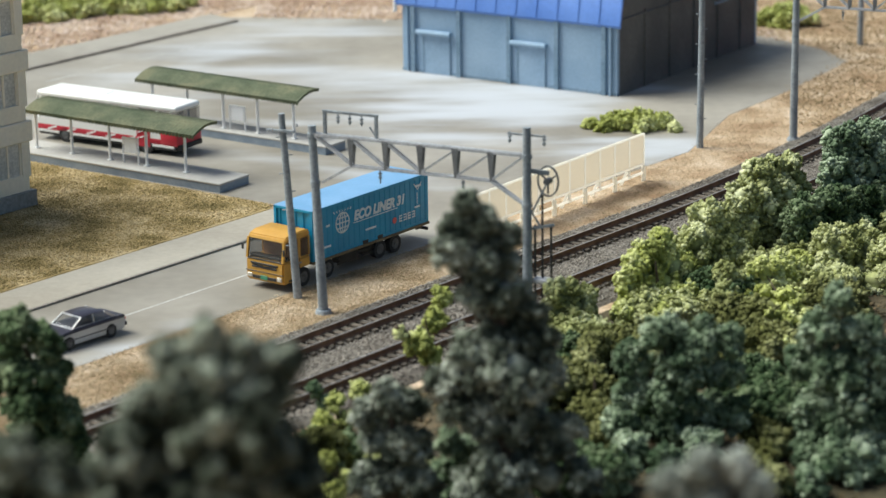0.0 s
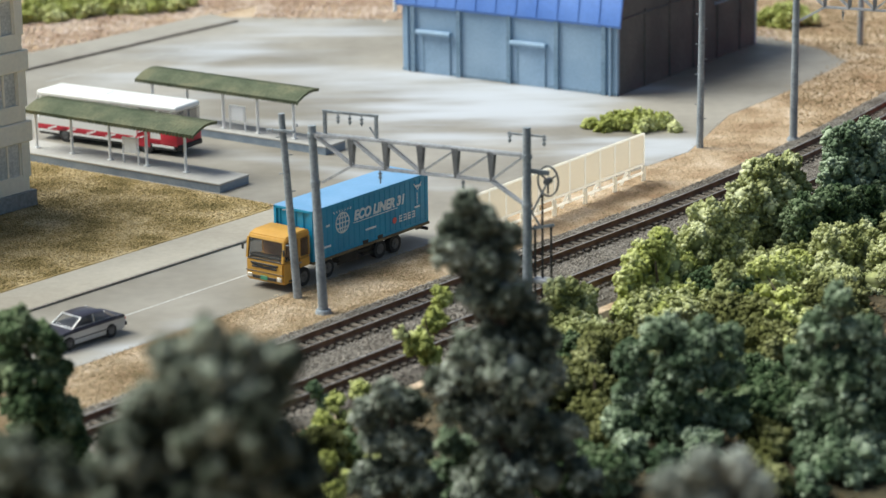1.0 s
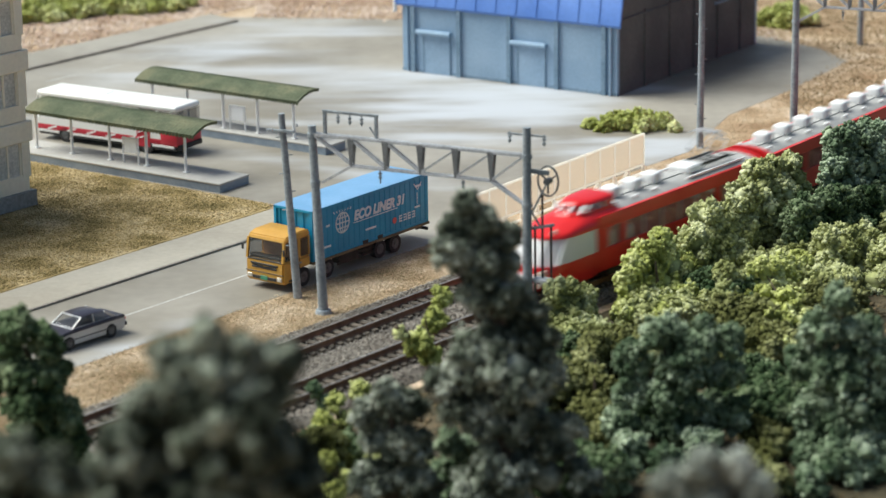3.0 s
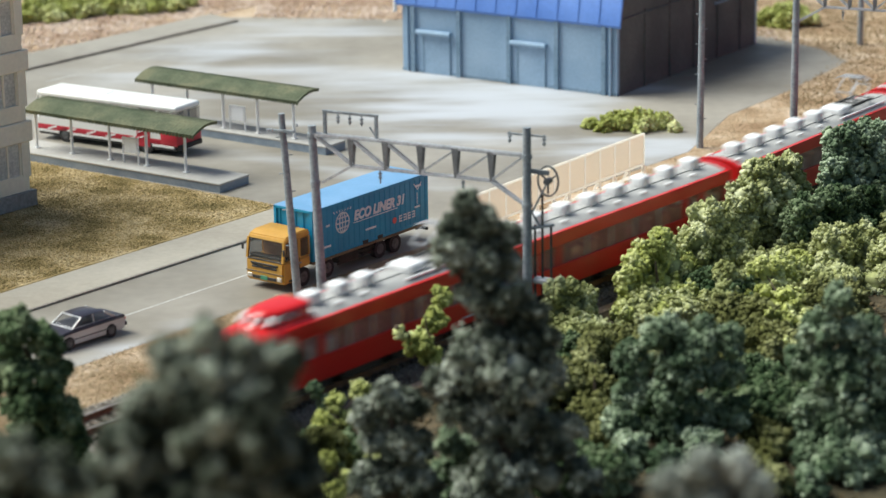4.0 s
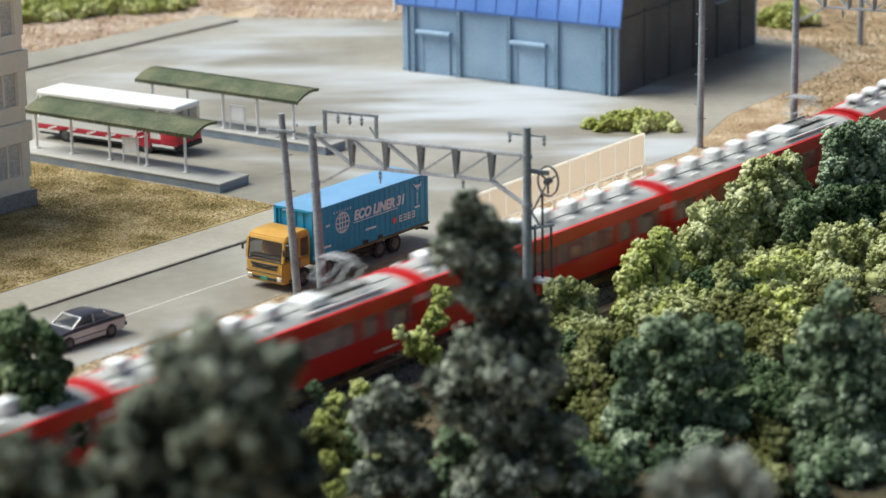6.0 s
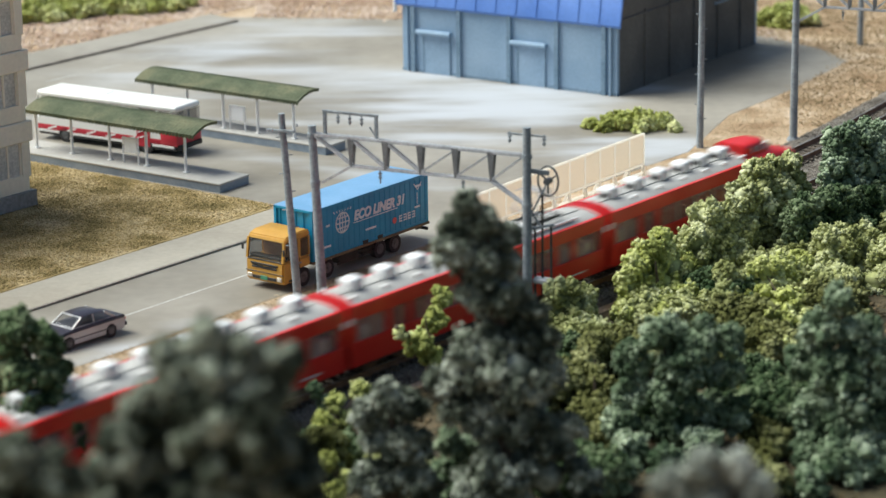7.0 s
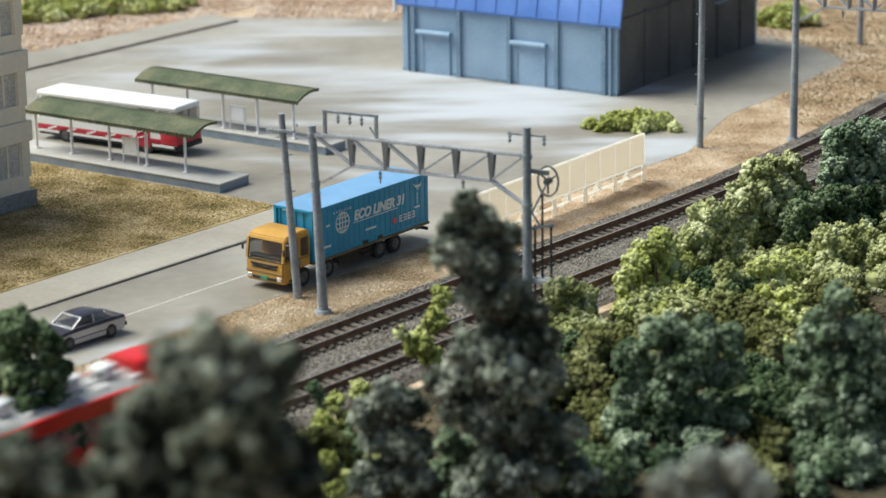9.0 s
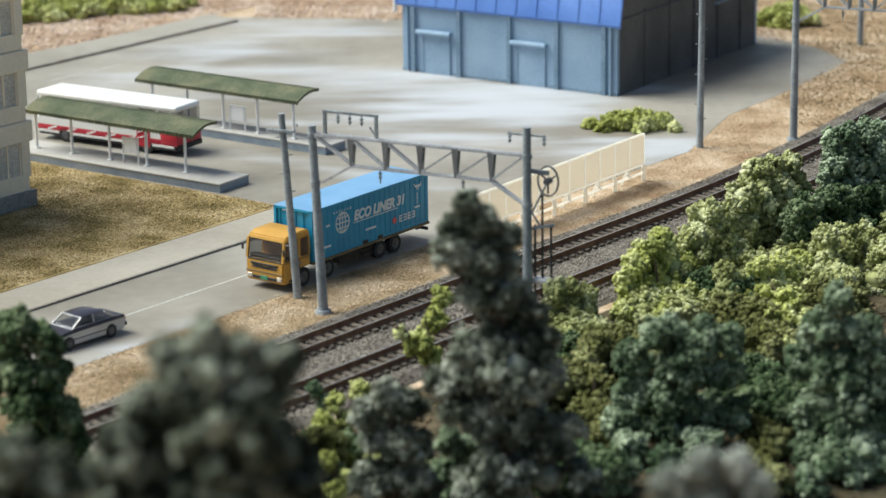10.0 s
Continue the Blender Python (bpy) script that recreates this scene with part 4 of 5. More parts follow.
    prof = [(x0, 0.62), (x1 - 0.02, 0.36), (x1 + 0.03, 0.8), (x1, 1.55), (x1 - 0.16, 2.55), (x1 - 0.45, 2.78), (x0 + 0.1, 2.80), (x0, 2.7)]
    low = [(x0, 0.95), (1.35, 0.95), (1.38, 0.36), (x1 + 0.02, 0.36), (x1 + 0.05, 0.8), (x1 + 0.02, 1.50), (x0, 1.50)]
    def shell(pr, yl, yr, bev):
        b = bmnew()
        A1 = [b.verts.new((x, yl, z)) for x, z in pr]
        A2 = [b.verts.new((x, yr, z)) for x, z in pr]
        n = len(pr)
        b.faces.new(A1)
        b.faces.new(A2[::-1])
        for i in range(n):
            b.faces.new((A1[i], A2[i], A2[(i + 1) % n], A1[(i + 1) % n]))
        bmesh.ops.recalc_face_normals(b, faces=b.faces[:])
        if bev:
            bmesh.ops.bevel(b, geom=b.edges[:], offset=bev, segments=2, affect="EDGES", clamp_overlap=True)
        return b
    cab = part("cab", shell(low, y0 + 0.03, -0.03, 0.09), M_YELLOW, t, "ochre yellow cab", smooth=40)
    part("cab_roof", shell([(x0, 2.46), (x1 - 0.12, 2.42), (x1 - 0.22, 2.66), (x1 - 0.6, 2.80), (x0 + 0.15, 2.82), (x0, 2.7)], y0 + 0.06, -0.06, 0.06), M_YELLOW, cab, smooth=40)
    part("cab_back", box(bmnew(), (x0 + 0.06, ct, 1.98), (0.12, W2 - 0.14, 1.0), 0.02), M_YELLOW, cab)
    for y in (y0 + 0.1, -0.1):
        part("windscreen_pillar", bar(bmnew(), (x1 - 0.03, y, 1.46), (x1 - 0.17, y, 2.5), 0.12), M_YELLOW, cab)
        part("door_pillar", box(bmnew(), (0.95, y, 1.98), (0.16, 0.1, 1.0), 0.01), M_YELLOW, cab)
        part("side_window", box(bmnew(), (1.52, y * 1.0, 1.96), (0.9, 0.05, 0.92)), M_CABGLASS, cab)
        part("rear_side_window", box(bmnew(), (0.55, y, 1.98), (0.66, 0.05, 0.86)), M_CABGLASS, cab)
    part("windscreen", bar(bmnew(), (x1 - 0.02, ct, 1.48), (x1 - 0.16, ct, 2.48), W2 - 0.3, 0.04, up=(1, 0, 0)), M_CABGLASS, cab, "dark clear windscreen")
    part("seat", box(bmnew(), (1.0, ct, 1.75), (0.5, W2 - 0.6, 0.75), 0.08), M_SEATBROWN, cab, "brown cab seats")
    part("dashboard", box(bmnew(), (1.85, ct, 1.55), (0.4, W2 - 0.3, 0.2), 0.03), M_BLACK, cab)
    g = bmnew()
    for k, z in enumerate((1.28, 1.10)):
        box(g, (x1 + 0.05, ct, z), (0.06, 1.75 - 0.18 * k, 0.09), 0.01)
    bar(g, (x1 + 0.06, ct - 0.8, 1.22), (x1 + 0.06, ct, 1.14), 0.05)
    bar(g, (x1 + 0.06, ct + 0.8, 1.22), (x1 + 0.06, ct, 1.14), 0.05)
    box(g, (x1 + 0.05, ct, 0.58), (0.06, 1.5, 0.16), 0.01)
    box(g, (x1 + 0.04, ct, 0.86), (0.06, W2 - 0.1, 0.04), 0.01)
    box(g, (x1 - 0.0, ct, 1.47), (0.06, W2 - 0.3, 0.06), 0.01)
    part("grille", g, M_BLACK, cab, "black grille slots")
    part("number_plate", box(bmnew(), (x1 + 0.09, ct, 0.60), (0.03, 0.45, 0.22), 0.01), M_PLATE, cab, "small green number plate")
    for y in (y0 + 0.3, -0.3):
        part("headlight", box(bmnew(), (x1 + 0.04, y, 0.62), (0.08, 0.32, 0.22), 0.03), M_LAMP, cab, "clear headlight")
        part("door_step", box(bmnew(), (1.6, y * 0.2 if y > -1 else y0 + 0.06, 0.5), (0.5, 0.08, 0.1)), M_BLACK, cab)
        yy = 0.08 if y > -1 else y0 - 0.08
        part("mirror", box(bmnew(), (x1 + 0.1, yy, 2.05), (0.08, 0.14, 0.34), 0.03), M_BLACK, cab)
    part("door_handle", box(bmnew(), (1.15, 0.0, 1.28), (0.24, 0.05, 0.06), 0.01), M_BLACK, cab)
    part("door_seam", box(bmnew(), (1.0, -0.025, 1.2), (0.03, 0.03, 0.6)), M_BLACK, cab)
    return t


truck()


# ---- two-tone sedan ----
def sedan():
    c = empty("sedan_car", -16.95, 117.3, 0.05, 49 + 180)
    tagged(c, "silver and black two-tone sedan parked on the road", "car")
    w = 0.83
    def loft(rows, bev, mat, name, label="", parent=c):
        """rows of (x, half width, z0, z1)"""
        b = bmnew()
        rings = [[b.verts.new((x, y, z)) for y, z in ((-hw * 0.96, z0), (-hw, (z0 + z1) / 2), (-hw * 0.95, z1), (hw * 0.95, z1), (hw, (z0 + z1) / 2), (hw * 0.96, z0))] for x, hw, z0, z1 in rows]
        for a, d in zip(rings, rings[1:]):
            for i in range(6):
                b.faces.new((a[i], a[(i + 1) % 6], d[(i + 1) % 6], d[i]))
        b.faces.new(rings[0][::-1])
        b.faces.new(rings[-1])
        bmesh.ops.recalc_face_normals(b, faces=b.faces[:])
        return part(name, b, mat, parent, label, smooth=35)
    loft([(-2.25, 0.76, 0.34, 0.74), (-2.1, 0.82, 0.24, 0.76), (-1.0, w, 0.2, 0.76), (1.0, w, 0.2, 0.74), (2.0, 0.82, 0.24, 0.66), (2.22, 0.76, 0.34, 0.60)], 0, M_SILVER, "lower_body", "silver lower body")
    loft([(-2.24, 0.76, 0.74, 0.86), (-2.1, 0.81, 0.76, 0.92), (-1.35, 0.82, 0.76, 0.94), (0.75, 0.82, 0.75, 0.92), (2.0, 0.80, 0.66, 0.80), (2.2, 0.75, 0.60, 0.74)], 0, M_CARBLACK, "upper_body", "black bonnet and boot")
    loft([(-1.62, 0.70, 0.92, 0.93), (-1.05, 0.64, 0.92, 1.28), (-0.2, 0.63, 0.92, 1.34), (0.35, 0.63, 0.92, 1.31), (0.95, 0.70, 0.90, 0.91)], 0, M_CABGLASS, "glasshouse", "dark glazed cabin")
    loft([(-1.08, 0.63, 1.27, 1.30), (-0.6, 0.63, 1.32, 1.36), (0.0, 0.63, 1.33, 1.37), (0.36, 0.62, 1.29, 1.33)], 0, M_CARBLACK, "roof", "black roof")
    for s in (-1, 1):
        b = bmnew()
        bar(b, (0.96, s * 0.70, 0.92), (0.36, s * 0.63, 1.31), 0.06)
        bar(b, (-1.62, s * 0.70, 0.93), (-1.06, s * 0.63, 1.28), 0.09)
        bar(b, (-0.35, s * 0.71, 0.92), (-0.35, s * 0.635, 1.32), 0.06)
        bar(b, (0.9, s * 0.725, 0.93), (-1.6, s * 0.725, 0.94), 0.03)
        part("pillar", b, M_SILVER, c)
    b = bmnew()
    bar(b, (0.98, -0.7, 0.92), (0.98, 0.7, 0.92), 0.04)
    bar(b, (0.37, -0.62, 1.32), (0.37, 0.62, 1.32), 0.04)
    part("windscreen_trim", b, M_WHITE, c, "bright windscreen trim")
    part("bumper", box(bmnew(), (2.24, 0, 0.40), (0.14, 1.6, 0.16), 0.03), M_SILVER, c)
    part("bumper", box(bmnew(), (-2.27, 0, 0.44), (0.14, 1.6, 0.18), 0.03), M_CARBLACK, c)
    part("grille", box(bmnew(), (2.22, 0, 0.58), (0.04, 1.0, 0.14)), M_BLACK, c)
    for s in (-0.62, 0.62):
        part("headlight", box(bmnew(), (2.2, s, 0.60), (0.06, 0.3, 0.14), 0.02), M_LAMP, c)
        part("tail_light", box(bmnew(), (-2.26, s, 0.70), (0.05, 0.3, 0.14), 0.02), M_PRINT_RED, c)
        part("side_strip", box(bmnew(), (0, math.copysign(0.832, s), 0.46), (3.2, 0.03, 0.05)), M_CARBLACK, c)
    for x in (-1.3, 1.28):
        for s in (-1, 1):
            wheel(c, x, s * 0.72, 0.32, 0.22)
    return c


sedan()


# ---- trees and bushes: crumbly foam foliage in lobes, lumps and knobs ----
def shell_points(rng, balls, count, lift=0.2):
    """Points on the skins of balls (x, y, z, r), count each, a little more of them above; and the ball of each."""
    k = np.repeat(np.arange(len(balls)), count)
    e = rng.normal(size=(len(k), 3))
    e[:, 2] += lift
    e /= np.linalg.norm(e, axis=1)[:, None]
    return balls[k, :3] + e * balls[k, 3:4], k


def outside(p, own, balls, depth):
    """Which points lie outside every ball but their own, by that share of its radius."""
    keep = np.ones(len(p), bool)
    for i, b in enumerate(balls):
        q = p - b[:3]
        keep &= ((q * q).sum(1) > (b[3] * depth) ** 2) | (own == i)
    return keep


BALL = bmnew()
bmesh.ops.create_icosphere(BALL, subdivisions=1, radius=1)
BALL_V = np.array([v.co[:] for v in BALL.verts])
BALL_F = np.array([[v.index for v in f.verts] for f in BALL.faces])
BALL.free()


def knobs(balls, rng, rough=0.14):
    """Vertices and faces of many uneven little knobs."""
    n, k = len(balls), len(BALL_V)
    v = BALL_V[None] * rng.normal(1.0, rough, (n, k, 1)) * balls[:, None, 3:4] * rng.uniform(0.85, 1.15, (n, 1, 3)) + balls[:, None, :3]
    v[:, :, 2] = np.maximum(v[:, :, 2], 0.0)
    return v.reshape(-1, 3), (BALL_F[None] + k * np.arange(n)[:, None, None]).reshape(-1, 3)


def crumbs(pts, size, rng):
    """Vertices and faces of four-sided uneven crumbs."""
    n = len(pts)
    v = CRUMB_V[None] * rng.uniform(0.6, 1.4, (n, 4, 1)) + rng.normal(0, 0.3, (n, 4, 3))
    v = v * size[:, None, None] + pts[:, None]
    return v.reshape(-1, 3), (CRUMB_F[None] + 4 * np.arange(n)[:, None, None]).reshape(-1, 3)


CRUMB_V = np.array([(1, 0, -0.4), (-0.5, 0.87, -0.4), (-0.5, -0.87, -0.4), (0, 0, 1)], float)
CRUMB_F = np.array([(0, 2, 1), (0, 1, 3), (1, 2, 3), (2, 0, 3)])


def joined(name, shapes, material, parent):
    """One mesh of several vertex and face arrays."""
    vs, fs, at = [], [], 0
    for v, f in shapes:
        vs.append(v)
        fs.append(f + at)
        at += len(v)
    v, f = np.concatenate(vs) * K, np.concatenate(fs).reshape(-1)
    me = bpy.data.meshes.new(name)
    me.vertices.add(len(v))
    me.vertices.foreach_set("co", v.reshape(-1).astype(np.float32))
    me.loops.add(len(f))
    me.loops.foreach_set("vertex_index", f.astype(np.int32))
    me.polygons.add(len(f) // 3)
    me.polygons.foreach_set("loop_start", np.arange(0, len(f), 3, dtype=np.int32))
    me.update(calc_edges=True)
    me.materials.append(material)
    ob = new(name, me)
    ob.parent = parent
    return ob


def foliage(thing, lobes, mat, seed, grain, crumb=2):
    """A crown over lobes (x, y, z, r): lumps on the lobes, knobs of radius grain on the lumps, crumbs on the knobs."""
    rng = np.random.default_rng(seed)
    lobes = np.array(lobes, float)
    p, own = shell_points(rng, lobes, 22)
    p = lobes[own, :3] + (p - lobes[own, :3]) * rng.uniform(0.55, 0.82, (len(p), 1))
    r = lobes[own, 3] * rng.uniform(0.22, 0.42, len(p))
    keep = outside(p, own, lobes, 0.7) & (p[:, 2] > -0.1)
    lumpy = np.c_[p, r][keep]
    hearts = np.c_[lobes[:, :3], lobes[:, 3] * 0.56]
    per = min(42, max(10, int(2.4 * (np.median(lumpy[:, 3]) / grain) ** 2) + 6))
    p, own = shell_points(rng, lumpy, per)
    p = lumpy[own, :3] + (p - lumpy[own, :3]) * rng.uniform(0.70, 1.04, (len(p), 1))
    keep = outside(p, own, lumpy, 0.78) & outside(p, np.full(len(p), -1), hearts, 1.0) & (p[:, 2] > 0)
    p = p[keep]
    small = np.c_[p, grain * rng.uniform(0.5, 1.15, len(p))]
    p, own = shell_points(rng, small, crumb, 0.3)
    p = p[p[:, 2] > 0.02]
    heart = np.concatenate([np.c_[lumpy[:, :3], lumpy[:, 3] * 0.8], hearts])
    return joined("crown", [crumbs(p, rng.uniform(0.35, 0.7, len(p)) * grain, rng), knobs(small, rng, 0.2), knobs(heart, rng, 0.08)], mat, thing)


FOREST = "trees in front of the track"
YG, OL, BG = "yellow-green crumbly bush beside the track", "olive green crumbly bush beside the track", "blue-green bush beside the track"


def clump(x, y, mat, label, seed, r, grain, lobes):
    """A tree or bush at x, y; r: its trunk's radius."""
    is_tree = "tree" in label
    t = empty("tree" if is_tree else "bush", x, y)
    tagged(t, label, "tree" if is_tree else "bush", FOREST if is_tree else "bushes beside the track")
    body = list(lobes)
    if not is_tree and grain > 0.1:
        for l0, l1 in zip(lobes, lobes[1:]):
            body.append(tuple((u + v) / 2 for u, v in zip(l0, l1)))
        for a, b, c, q in body[:]:
            while c > 0.9:
                c -= 0.8 * q
                body.append((a, b, max(c, 0.3), q * 1.1))
    foliage(t, body, mat, seed, grain)
    h = max(l[2] for l in lobes)
    b = rod(bmnew(), (0, 0, -0.1), (0.1, 0.05, h * 0.6), r, r * 0.7, seg=9)
    rod(b, (0.1, 0.05, h * 0.58), (0, 0, h * 0.92), r * 0.7, r * 0.3, seg=8)
    for k, l in enumerate(lobes[:6]):
        rod(b, (0.05, 0.02, l[2] * 0.6), (l[0], l[1], l[2]), r * 0.4, r * 0.15, seg=6)
    part("trunk", b, M_BARK, t, smooth=50)
    return t


clump(-15.4, 97, LEAF_DARK, "dark green rounded broadleaf tree", 1, 0.3, 0.15, [
    (-0.9, -0.6, 7.2, 0.79), (0.1, -0.3, 6.5, 0.80), (-1.3, -0.1, 5.5, 1.20), (0.3, 0.2, 5.3, 0.84), (-0.4, -0.8, 4.4, 1.29), (0.6, -0.2, 3.8, 0.68), (-0.4, 0.1, 2.6, 1.31), (0.8, -0.5, 2.8, 0.70), (-1.4, -0.5, 2.2, 1.20), (0.2, -0.1, 1.2, 0.91), (-0.6, -0.3, 0.5, 1.21), (0.9, -0.4, 3.4, 0.68), (0.9, -0.2, 2.2, 0.68), (1.1, 0.0, 1.4, 0.61)])
clump(-5.7, 62, LEAF_MIST, "large dark grey-green broadleaf tree", 2, 0.45, 0.15, [
    (-0.1, -0.3, 17.8, 0.41), (-1.0, -0.2, 17.3, 0.53), (0.7, -0.1, 17.3, 0.54), (1.6, 0.1, 17.0, 0.59), (-0.2, -0.6, 16.6, 1.02), (1.2, -0.2, 16.2, 0.87), (-1.5, 0.1, 15.7, 0.96), (0.4, -1.1, 15.4, 1.39), (-2.1, -0.4, 14.9, 0.90), (1.6, -0.1, 14.8, 0.85), (-0.8, 0.3, 13.7, 1.50), (-2.7, -0.5, 14.1, 0.77), (2.1, -0.2, 13.8, 0.85), (0.9, 0.1, 13.7, 1.30), (-0.5, -1.4, 12.9, 1.78), (0.5, -1.0, 10.9, 2.32)])
clump(-10.0, 60, LEAF_MIST, "grey-green broadleaf tree beside a larger one", 3, 0.4, 0.15, [
    (-0.3, -0.5, 15.6, 0.59), (0.5, -0.2, 15.1, 0.55), (-0.8, -0.1, 14.8, 0.88), (1.0, 0.1, 14.6, 0.48), (0.2, -0.7, 14.1, 1.12), (-0.5, -0.5, 12.1, 1.89)])
clump(2.0, 90, LEAF_GREY, "tall dark grey-green tree with a narrow bulging top", 4, 0.4, 0.13, [
    (-1.2, -0.3, 13.7, 0.44), (-1.7, -0.2, 12.7, 0.55), (-0.7, -0.1, 12.8, 0.77), (0.1, 0.1, 12.2, 0.66), (-1.7, -0.5, 11.9, 0.77), (-0.6, -0.2, 11.5, 0.92), (0.3, 0.0, 11.3, 0.48), (-0.8, -0.6, 10.5, 0.77), (0.1, -0.4, 10.4, 0.92), (1.0, -0.1, 9.6, 0.77), (-0.2, 0.2, 8.8, 1.08), (1.4, -0.5, 8.6, 0.77), (-1.0, -0.3, 7.9, 1.18), (-1.8, 0.1, 7.1, 0.93), (0.5, -1.1, 7.6, 1.38), (1.5, -0.4, 7.4, 0.81), (-1.2, -0.1, 5.8, 1.03), (0.5, 0.3, 5.1, 1.60), (2.1, -0.6, 5.1, 0.97), (-0.2, -0.4, 3.7, 1.31), (1.7, 0.1, 3.3, 1.43), (2.8, -0.7, 3.3, 0.86), (-1.1, -0.4, 3.0, 0.90)])
clump(-2.0, 92, LEAF_GREY, "small dark grey-green tree", 5, 0.25, 0.13, [
    (0.0, -0.6, 6.0, 0.72), (-0.9, -0.3, 5.3, 0.63), (0.6, -0.1, 5.4, 0.69), (-0.4, 0.2, 4.0, 1.07), (0.7, -0.5, 4.0, 0.86), (-0.8, -0.2, 2.6, 0.88), (0.7, 0.1, 2.3, 1.27)])
clump(9.2, 102, LEAF_BLUE, "bluish green broad bushy tree", 6, 0.3, 0.13, [
    (-0.5, -0.7, 4.9, 0.92), (0.9, -0.4, 4.8, 0.96), (2.2, -0.1, 4.4, 0.84), (-1.6, 0.2, 3.8, 0.80), (0.4, -0.7, 3.7, 1.21), (2.0, -0.3, 3.4, 0.95), (-1.6, 0.0, 2.5, 0.80), (-0.0, -0.8, 2.5, 1.01), (-2.1, -0.3, 1.1, 0.76), (-0.2, -0.1, 0.8, 1.19), (1.4, 0.2, 1.4, 0.95), (-1.9, -2.0, 0.5, 0.88), (-0.4, -3.2, 0.5, 0.82), (1.2, -2.0, 0.5, 1.04), (-2.5, -4.7, 0.5, 0.93), (2.5, -0.4, 1.4, 0.84)])
clump(15.7, 100, LEAF_BLUE, "bluish green tall bushy tree", 7, 0.3, 0.13, [
    (-0.1, -0.5, 7.0, 0.69), (-0.8, -0.4, 5.6, 0.94), (0.7, -0.1, 5.3, 0.99), (-1.4, 0.2, 4.2, 0.79), (-0.2, -0.8, 3.8, 1.35), (1.4, -0.3, 4.3, 1.03), (-0.9, 0.1, 2.1, 1.00), (0.6, -1.1, 2.3, 1.44), (-1.0, -0.4, 0.6, 0.95), (0.1, -2.1, 0.5, 1.39), (-1.8, -4.0, 0.5, 0.90), (1.6, -1.5, 0.5, 1.23), (1.8, -0.3, 2.2, 1.03)])
clump(6.7, 62, LEAF_PALE, "pale grey-green tree in front of the wood", 8, 0.35, 0.15, [
    (-0.3, -0.3, 14.3, 0.44), (0.5, -0.2, 14.2, 0.41), (-1.1, -0.1, 13.7, 0.49), (0.1, 0.2, 13.4, 0.81), (1.1, -0.3, 13.6, 0.46), (-0.2, -0.4, 12.3, 1.30), (-0.0, 0.1, 10.6, 1.97)])
clump(0.6, 94, LEAF_BLUE, "pale bluish green low tree", 9, 0.2, 0.125, [
    (-0.4, -0.5, 3.5, 0.62), (0.5, -0.3, 3.1, 0.66), (0.7, -0.1, 1.9, 0.78), (-0.6, 0.2, 1.9, 0.71), (-0.1, -0.5, 1.2, 0.78)])
clump(16.7, 130.2, LEAF_OLIVE, OL, 28, 0.12, 0.115, [
    (-0.9, -0.8, 4.5, 0.77), (1.0, 1.7, 4.1, 0.83), (-1.8, -2.4, 3.8, 0.91), (0.1, -0.2, 3.0, 1.13), (1.6, 1.8, 2.8, 0.78)])
clump(22.1, 136.0, LEAF_BLUE, BG, 29, 0.12, 0.125, [
    (-1.3, -1.2, 4.7, 0.96), (0.7, 1.5, 4.4, 1.14), (0.3, 0.0, 3.0, 1.21), (-1.7, -2.5, 3.4, 0.90), (2.0, 2.3, 2.7, 1.23)])
# dark leaves here paint the shadow beneath the neighbouring bushes
clump(19.7, 130.2, LEAF_DARK, "bush with shade put into its dark leaf colour", 30, 0.12, 0.125, [
    (-2.1, -2.7, 2.7, 0.86), (-0.5, -0.4, 2.6, 1.08), (1.1, 1.5, 2.0, 1.10), (3.0, 3.9, 1.6, 1.06), (-1.6, -2.4, 2.0, 0.66)])
clump(13.5, 125.7, LEAF_OLIVE, OL, 27, 0.12, 0.115, [
    (-0.6, -0.1, 3.4, 0.85), (1.1, 1.7, 2.3, 0.96), (-1.2, -1.6, 2.4, 0.99), (1.0, 0.9, 1.3, 1.06), (-0.2, -0.9, 1.1, 0.90)])
clump(10.0, 120.0, LEAF_YELLOW, YG, 26, 0.12, 0.115, [
    (0.4, 2.4, 2.9, 0.78), (-1.1, -0.1, 2.3, 0.81), (1.1, 2.7, 1.6, 1.08), (-0.4, -0.2, 0.7, 1.15), (-1.6, -2.0, 0.7, 0.66), (1.5, -0.1, 0.5, 1.01), (0.1, -2.6, 0.5, 0.85)])
clump(13.4, 119.8, LEAF_OLIVE, OL, 31, 0.12, 0.115, [
    (-0.1, 0.7, 2.0, 0.53), (0.5, 1.0, 1.0, 0.73), (-0.8, -0.9, 1.0, 0.71), (0.5, -0.8, 0.5, 0.62)])
clump(15.8, 118.7, LEAF_YELLOW, YG, 32, 0.12, 0.115, [
    (-0.5, 2.5, 1.7, 0.87), (1.4, 5.0, 1.2, 0.94), (-0.9, 1.2, 0.5, 0.91), (0.2, 0.1, 0.5, 1.14), (-1.5, -5.0, 0.5, 0.78), (1.8, 2.0, 0.5, 0.87), (-0.4, -5.7, 0.5, 0.77)])
clump(20.6, 126.2, LEAF_OLIVE, OL, 33, 0.12, 0.115, [
    (-1.9, -1.4, 2.1, 0.85), (0.5, 1.6, 1.3, 0.97), (-0.7, -0.4, 0.7, 1.00), (1.8, 3.1, 0.5, 0.93), (0.3, -2.8, 0.5, 0.99)])
clump(6.0, 116.8, LEAF_OLIVE, OL, 24, 0.12, 0.115, [
    (-0.9, -0.6, 2.6, 0.51), (0.5, 0.9, 1.6, 0.80), (-0.3, -0.7, 1.1, 0.79), (0.8, 0.4, 0.5, 0.66)])
